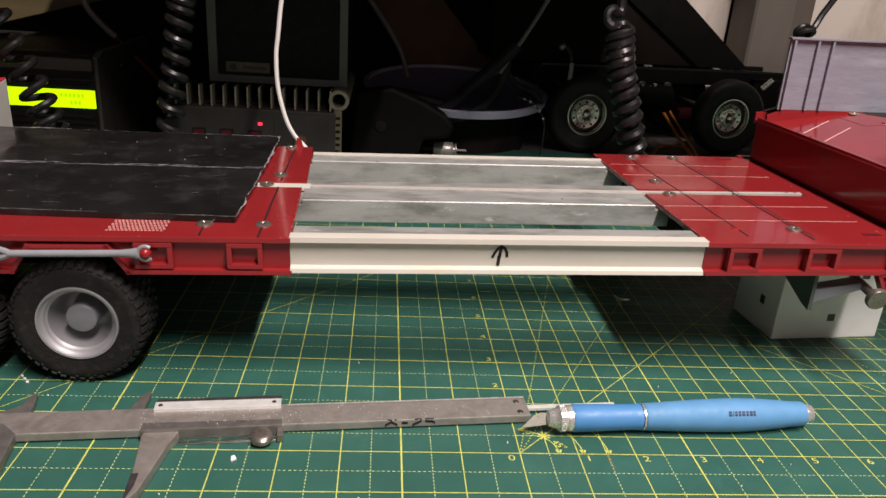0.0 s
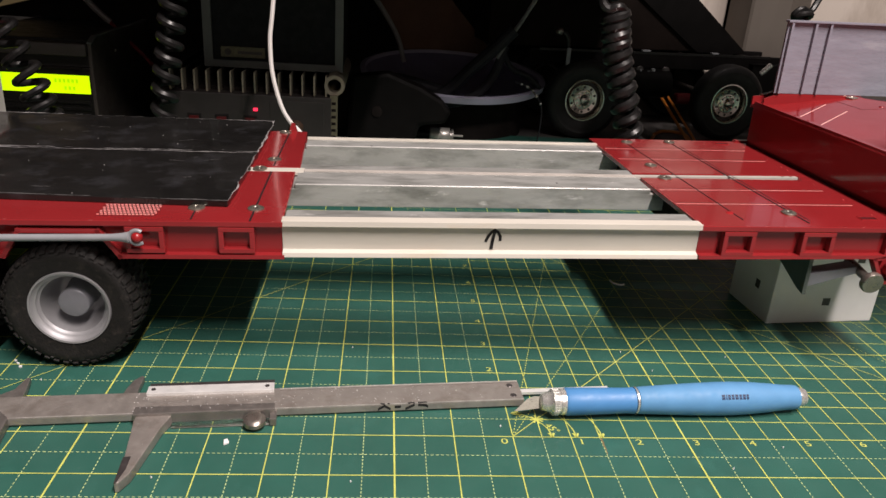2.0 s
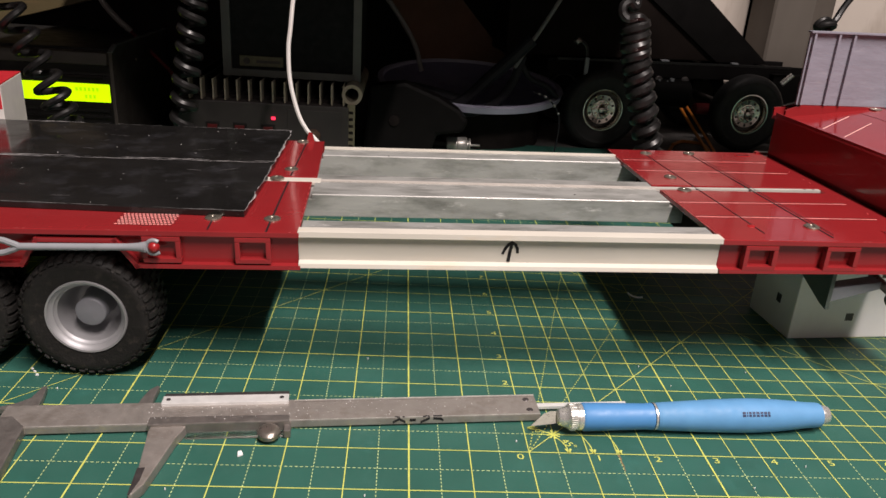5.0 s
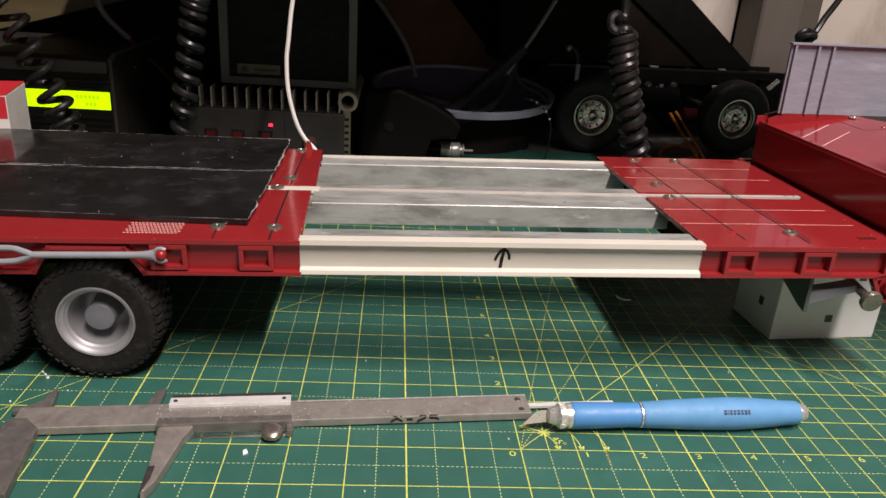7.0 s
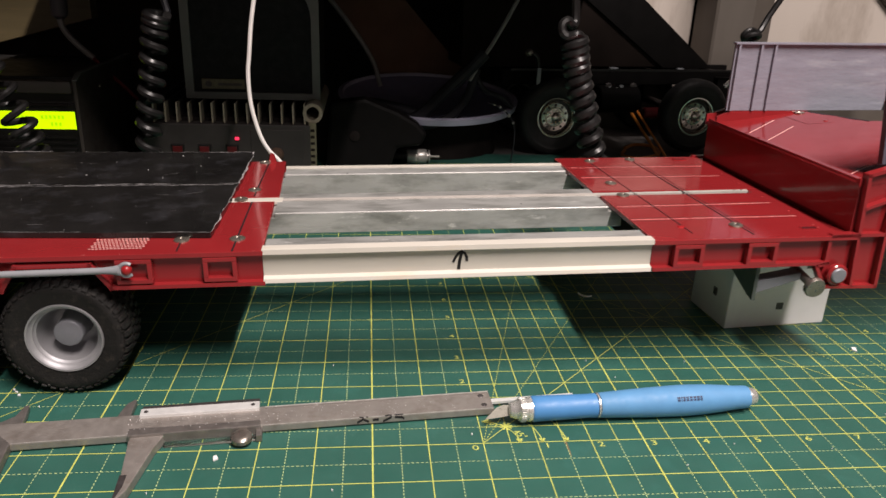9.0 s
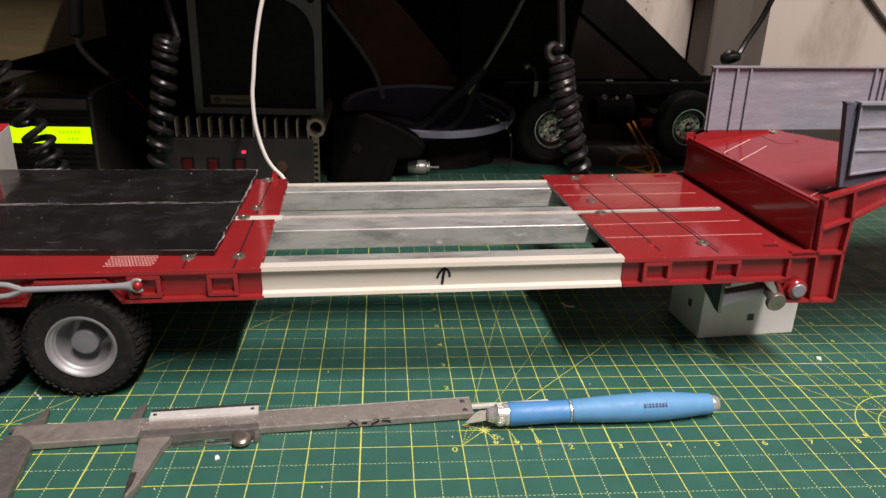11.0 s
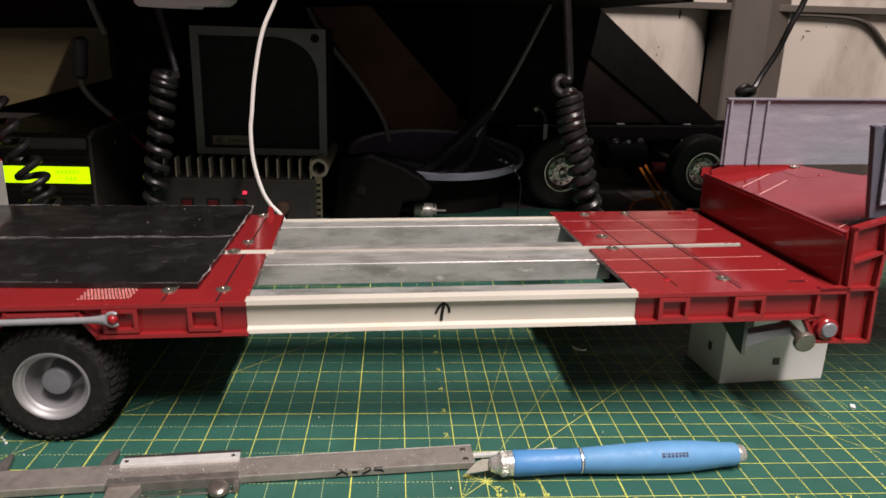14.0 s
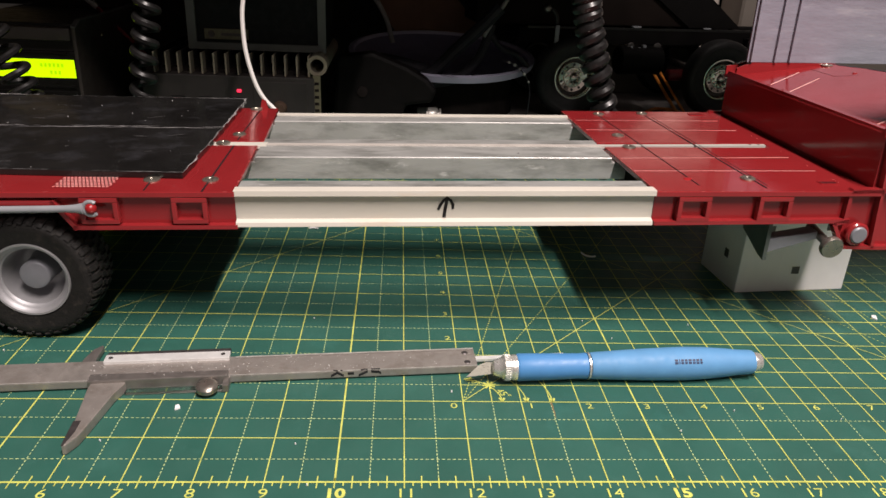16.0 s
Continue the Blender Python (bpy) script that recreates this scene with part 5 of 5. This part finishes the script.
part("stand", lathe([(0, 0), (3.1, 0), (3.0, 1.75), (0, 1.78)], 32, (0.9, 23.7, -0.12), (0, 0, 1)), M_BLACK, dish, "", True)
mic = thing("hand_microphone", "black hand microphone lying in the leads", "microphone")
part("body", prism([(-3.8, 0.0), (-1.2, 0.0), (-0.9, 1.0), (0.1, 1.15), (0.3, 1.6), (-0.1, 2.05), (-0.9, 2.5), (-2.2, 3.0), (-3.6, 2.8)], "y", 18.4, 19.2, bev=0.15), M_PITCH, mic)
part("switch", lathe([(0, 0.1), (0.2, 0.08), (0.22, 0)], 16, (-2.6, 18.42, 1.5), (0, -1, 0)), M_BLACK, mic)
leads = thing("black_leads", "tangle of thick black leads", "cable")
for pts, r in (([(2.9, 21, 4.6), (2.25, 21, 3.9), (1.2, 20.9, 2.9), (0.2, 20.8, 1.95), (-1.0, 20.9, 1.6), (-2.4, 21, 1.9)], 0.27),
               ([(2.6, 21.2, 3.9), (2.2, 21, 2.7), (1.5, 20.8, 1.9), (0.6, 20.7, 1.55), (-0.4, 20.8, 1.5)], 0.2),
               ([(4.3, 21.5, 2.2), (3.7, 21.3, 2.7), (3.0, 21.2, 3.0), (2.5, 21.2, 3.7)], 0.12),
               ([(-3.3, 21, 2.3), (-2.0, 21, 2.4), (-0.4, 21, 2.1), (0.6, 20.9, 1.8)], 0.22)):
    part("lead", tube(curve_points(pts, 8), r, 10), M_LEAD, leads, "", True)
beads = thing("bead_string", "string of small shiny beads hanging over the dish", "beads")
string = curve_points([(3.1, 20.6, 2.55), (3.6, 20.5, 2.4), (4.0, 20.4, 2.05), (4.25, 20.4, 1.6), (4.3, 20.4, 0.9), (4.2, 20.4, -0.1)], 4)
part("string", tube(string, 0.03, 6), M_LEAD, beads)
for k in (2, 4, 6, 8, 11):
    ball = bmesh.new()
    bmesh.ops.create_uvsphere(ball, u_segments=10, v_segments=8, radius=0.055 if k % 4 else 0.075, matrix=Matrix.Translation(string[k]))
    part("bead", ball, M_NICKEL, beads, "", True)
greylead = thing("grey_cable", "grey cable slanting down from above", "cable")
part("cable", tube(curve_points([(5.9, 21, 10.5), (5.0, 21, 8.6), (3.98, 21, 6.45), (3.2, 21, 5.0), (2.7, 21, 4.2), (2.29, 21, 3.42)], 8), 0.085, 8), M_CABLEG, greylead, "", True)
greylead2 = thing("grey_cable", "dim grey cable in front of the brown board", "cable")
part("cable", tube(curve_points([(-5.2, 23.6, 8.6), (-4.5, 23.6, 7.4), (-2.9, 23.6, 5.4), (-1.9, 23.6, 3.9), (-1.5, 23.6, 2.7)], 8), 0.11, 8), M_CABLEG, greylead2, "", True)
brown = thing("brown_board", "dull brown board leaning behind the leads", "board")
part("board", prism([(-5.5, 8.7), (-2.6, 8.9), (3.1, 2.74), (2.9, -0.12), (-1.06, -0.12), (-1.5, 2.74)], "y", 28.0, 28.4, bev=0.02), M_BROWN, brown)

# ---- background: model truck chassis ----
TRK = at(6.55, 22.4, 0, 0, 0, 7.3)
truck = thing("model_truck", "black model truck chassis with chrome wheels and a tipping body", "model truck", m=TRK)


def truck_wheel(x, y, out):
    finish = M_TRUCKCHROME if out < 0 else M_BLACK
    c = (x, y, 1.64)
    hub = part("wheel", lathe([(0, 0.20), (0.12, 0.19), (0.17, 0.15), (0.18, 0.04), (0.24, 0.0), (0.42, 0.0), (0.46, -0.05), (0.64, -0.02), (0.68, -0.08), (0.68, -0.24), (0, -0.25)], 32, c, (0, out, 0)), finish, truck, "chrome wheel centre", True)
    part("rim_well", lathe([(0.66, -0.22), (0.81, -0.20)], 40, c, (0, out, 0)), M_TOOL_DARK, hub, "dark well between centre and rim", True)
    part("rim", lathe([(0.78, -0.22), (0.80, 0.0), (0.83, 0.12), (0.87, 0.18), (0.92, 0.18), (0.94, 0.10)], 40, c, (0, out, 0)), finish, hub, "chrome rim", True)
    for k in range(10):
        a = k * math.tau / 10
        part("wheel_nut", lathe([(0, 0.1), (0.045, 0.1), (0.055, 0)], 6, (x + 0.33 * math.cos(a), y, 1.64 + 0.33 * math.sin(a)), (0, out, 0)), finish, hub)
    for k in range(10):
        a = (k + 0.5) * math.tau / 10
        part("hand_hole", lathe([(0, 0.012), (0.06, 0.01), (0.065, -0.02)], 12, (x + 0.55 * math.cos(a), y - out * 0.035, 1.64 + 0.55 * math.sin(a)), (0, out, 0)), M_TOOL_DARK, hub)
    ty = lathe([(0.90, 0.08), (0.94, 0.19), (1.02, 0.24), (1.30, 0.27), (1.42, 0.255), (1.45, 0.27), (1.58, 0.24), (1.70, 0.14), (1.755, 0.0), (1.757, -0.4), (1.6, -0.62), (1.0, -0.6)], 56, c, (0, out, 0))
    part("tyre", ty, M_TRUCKTYRE, hub, "black rubber truck tyre", True)


for x in (0.0, 7.15):
    truck_wheel(x, 0.0, -1)
    truck_wheel(x, 5.6, 1)
    part("axle", rod((x, 0.2, 1.64), (x, 5.4, 1.64), 0.2, 12), M_TOOL_DARK, truck, "", True)
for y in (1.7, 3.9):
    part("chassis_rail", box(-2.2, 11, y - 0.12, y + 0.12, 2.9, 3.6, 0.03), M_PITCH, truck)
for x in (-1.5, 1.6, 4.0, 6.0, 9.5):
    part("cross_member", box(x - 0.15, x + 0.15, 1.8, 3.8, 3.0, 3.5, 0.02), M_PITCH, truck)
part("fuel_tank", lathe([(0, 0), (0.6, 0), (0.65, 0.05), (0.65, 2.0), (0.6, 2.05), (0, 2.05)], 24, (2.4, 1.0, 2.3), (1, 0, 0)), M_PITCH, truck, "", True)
part("red_cylinder", lathe([(0, 0), (0.2, 0), (0.26, 0.05), (0.26, 0.75), (0, 0.77)], 18, (4.75, 0.6, 1.7), (1, 0, 0)), M_REDWIRE, truck, "", True)
part("side_guard", box(-2.0, 9.5, 0.9, 1.0, 3.62, 3.72, 0.01), M_BLACKGLOSS, truck)
part("exhaust", tube(curve_points([(-1.45, 0.2, 4.5), (-1.2, 0.2, 4.48), (-1.0, 0.2, 4.25), (-0.93, 0.2, 3.9)], 6), 0.09, 10), M_BLACKGLOSS, truck, "black bent pipe", True)
knobby = bmesh.new()
bmesh.ops.create_uvsphere(knobby, u_segments=14, v_segments=10, radius=0.17, matrix=Matrix.Translation((-1.42, 0.2, 4.52)))
part("pipe_end", knobby, M_KNOB, truck, "dull metal ball end", True)
part("tab", box(-1.0, -0.82, 0.1, 0.18, 3.1, 3.85, 0.01), M_STRUT, truck, "pale upright tab")
part("lamp", rod((8.75, 0.3, 3.0), (9.15, 0.2, 3.45), 0.12, 12), M_CHROME, truck, "chrome lamp", True)
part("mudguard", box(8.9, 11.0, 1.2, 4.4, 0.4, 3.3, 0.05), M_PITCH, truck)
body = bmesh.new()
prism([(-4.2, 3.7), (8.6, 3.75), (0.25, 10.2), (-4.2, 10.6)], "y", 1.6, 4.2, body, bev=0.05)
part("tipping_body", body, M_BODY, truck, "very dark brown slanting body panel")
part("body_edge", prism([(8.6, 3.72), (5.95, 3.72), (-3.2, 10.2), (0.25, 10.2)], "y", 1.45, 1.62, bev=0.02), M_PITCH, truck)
part("bracket", box(3.45, 3.62, 0.72, 0.9, 2.1, 3.0, 0.02), M_STRUT, truck, "small grey bracket")
part("air_pipe", tube(curve_points([(2.9, 0.75, 2.95), (3.0, 0.7, 2.4), (3.25, 0.7, 2.15), (3.3, 0.75, 2.9)], 6), 0.05, 8), M_STRUT, truck, "thin grey pipe", True)
part("air_pipe", tube(curve_points([(5.55, 0.5, 2.05), (5.7, 0.4, 1.75), (5.95, 0.35, 1.6), (6.25, 0.4, 1.65)], 6), 0.07, 8), M_CHROME, truck, "bright bent pipe", True)
part("spring_pack", prism([(5.6, 2.2), (6.4, 1.75), (7.9, 1.75), (8.7, 2.3), (7.9, 1.95), (6.4, 1.95)], "y", 1.3, 1.55, bev=0.01), M_TOOL_DARK, truck)
part("clip", box(2.9, 3.3, 0.86, 1.05, 3.73, 3.80, 0.015), M_STRUT, truck, "pale clip on the side guard")
part("clip", box(6.4, 6.75, 0.86, 1.05, 3.73, 3.79, 0.015), M_STRUT, truck, "pale clip on the side guard")
for k in range(3):
    part("fitting", lathe([(0, 0.06), (0.16, 0.05), (0.2, 0)], 16, (1.6 + 1.3 * k, 0.85, 2.9), (0, -1, 0)), M_TOOL_DARK, truck, "", True)

orange = thing("orange_wires", "thin orange and red wires on the bench", "cable")
part("wire", tube(curve_points([(10.4, 21.0, 0.03), (10.8, 20.5, 0.0), (11.3, 21.2, 0.1), (11.2, 23.5, 0.9), (11.0, 26, 1.9)], 8), 0.075, 6), M_ORANGE, orange, "", True)
part("wire", tube(curve_points([(10.4, 23.3, -0.05), (9.9, 22.1, -0.05), (10.4, 21.2, 0.05), (11.8, 22.5, -0.05), (12.1, 24, -0.05), (11.3, 24.4, -0.05), (10.4, 23.3, 0.02)], 8), 0.075, 6), M_ORANGE, orange, "", True)
part("wire", tube(curve_points([(10.7, 20.9, 0.02), (11.0, 20.3, 0.0), (11.55, 20.9, 0.1), (11.5, 23.2, 0.9), (11.25, 26, 2.0)], 8), 0.06, 6), M_ORANGE, orange, "", True)

# ---- pale wall at the back right ----
wall = setting("wall_panel", box(18.6, 60, 29, 29.6, -36, 9.25, 0.02), M_WALL, "pale painted sheet-metal wall with rust marks", "wall")
pressed = bmesh.new()
rings = []
for z, x0 in ((-36, 12.6), (2.0, 12.8), (5.0, 13.0), (7.5, 13.4), (9.25, 13.8)):
    bend = [(x0 + (16.35 - x0) * k / 12, 29.0 + 2.4 * (k / 12) ** 2.1) for k in range(13)]
    edge = [(8.3, 29.0)] + bend + [(16.4, 32.0), (8.3, 32.0)]
    rings.append([pressed.verts.new((x, y, z)) for x, y in edge])
for p, q in zip(rings, rings[1:]):
    for k in range(len(p)):
        pressed.faces.new((p[k], p[(k + 1) % len(p)], q[(k + 1) % len(p)], q[k]))
pressed.faces.new(rings[0][::-1]), pressed.faces.new(rings[-1])
bmesh.ops.recalc_face_normals(pressed, faces=pressed.faces[:])
bent = setting("wall_panel_bent", pressed, M_WALL, "pale painted sheet-metal panel curving back beside the post", "wall")
bent.data.shade_smooth()
bent.data.set_sharp_from_angle(angle=radians(35))
setting("wall_pillar", prism([(16.3, 31.0), (16.3, 28.45), (16.42, 28.35), (18.3, 28.2), (18.42, 28.26), (19.75, 28.99)], "z", -36, 14), M_PILLAR, "grey upright post on the pale wall", "wall")
setting("wall_ledge", box(8.3, 60, 28.5, 29.6, 9.25, 9.6, 0.04), M_PILLAR, "grimy ledge along the wall", "wall")
setting("wall_upper", box(8.3, 60, 29.2, 29.6, 9.6, 10.8), M_WALL, "pale strip of wall above the ledge", "wall")
setting("wall_top", box(8.3, 60, 29.2, 29.6, 10.8, 69), M_ROOM, "dull wall above the pale panels", "wall")

for k, (x, z, w, h) in enumerate(((12.8, 7.25, 0.06, 0.05), (12.75, 6.85, 0.04, 0.09), (20.9, 8.3, 0.17, 0.05), (20.7, 8.0, 0.07, 0.11), (20.62, 7.85, 0.04, 0.05), (23.2, 7.5, 0.04, 0.04), (13.75, 8.95, 0.09, 0.30), (16.0, 9.0, 0.13, 0.22), (21.9, 8.55, 0.05, 0.03))):
    rim_pts = []
    for c in range(14):
        a = c * math.tau / 14
        f = 0.75 + 0.55 * noise.noise((1.7 * math.cos(a) + 5 * k, 1.7 * math.sin(a), k))
        rim_pts.append((x + w * f * math.cos(a), z + h * f * math.sin(a)))
    part("rust_mark", prism(rim_pts, "y", 28.99, 29.004), M_RUST, wall if x > 18 else bent, "rust-brown chip in the paint")

# Grimy lip on top; its dark slanting run stands in for recess shading.
lip_path = curve_points([(19.9, 9.15, 0), (22.0, 9.12, 0), (23.4, 9.0, 0), (24.3, 8.6, 0), (25.2, 7.75, 0), (26.3, 6.75, 0), (27.6, 5.7, 0), (29.5, 4.6, 0)], 6)
lip_bm = bmesh.new()
lip_rows = []
for k, p in enumerate(lip_path):
    d = (lip_path[min(k + 1, len(lip_path) - 1)] - lip_path[max(k - 1, 0)]).normalized() * 0.11
    n_ = Vector((-d.y, d.x, 0))
    lip_rows.append([lip_bm.verts.new((q.x, y, q.y)) for q, y in ((p - n_, 28.99), (p - n_ * 0.5, 28.6), (p + n_ * 0.5, 28.6), (p + n_, 28.99))])
for p, q in zip(lip_rows, lip_rows[1:]):
    for c in range(3):
        lip_bm.faces.new((p[c], p[c + 1], q[c + 1], q[c]))
bmesh.ops.recalc_face_normals(lip_bm, faces=lip_bm.faces[:])
part("pressed_lip_shade", lip_bm, M_PILLAR, wall, "grimy raised lip whose dark curve stands in for corner shade", True)

setting("wall_skirting", box(8.3, 60, 28.62, 28.99, -36, 2.3, 0.03), M_PILLAR, "grimy skirting along the foot of the pale wall", "wall")
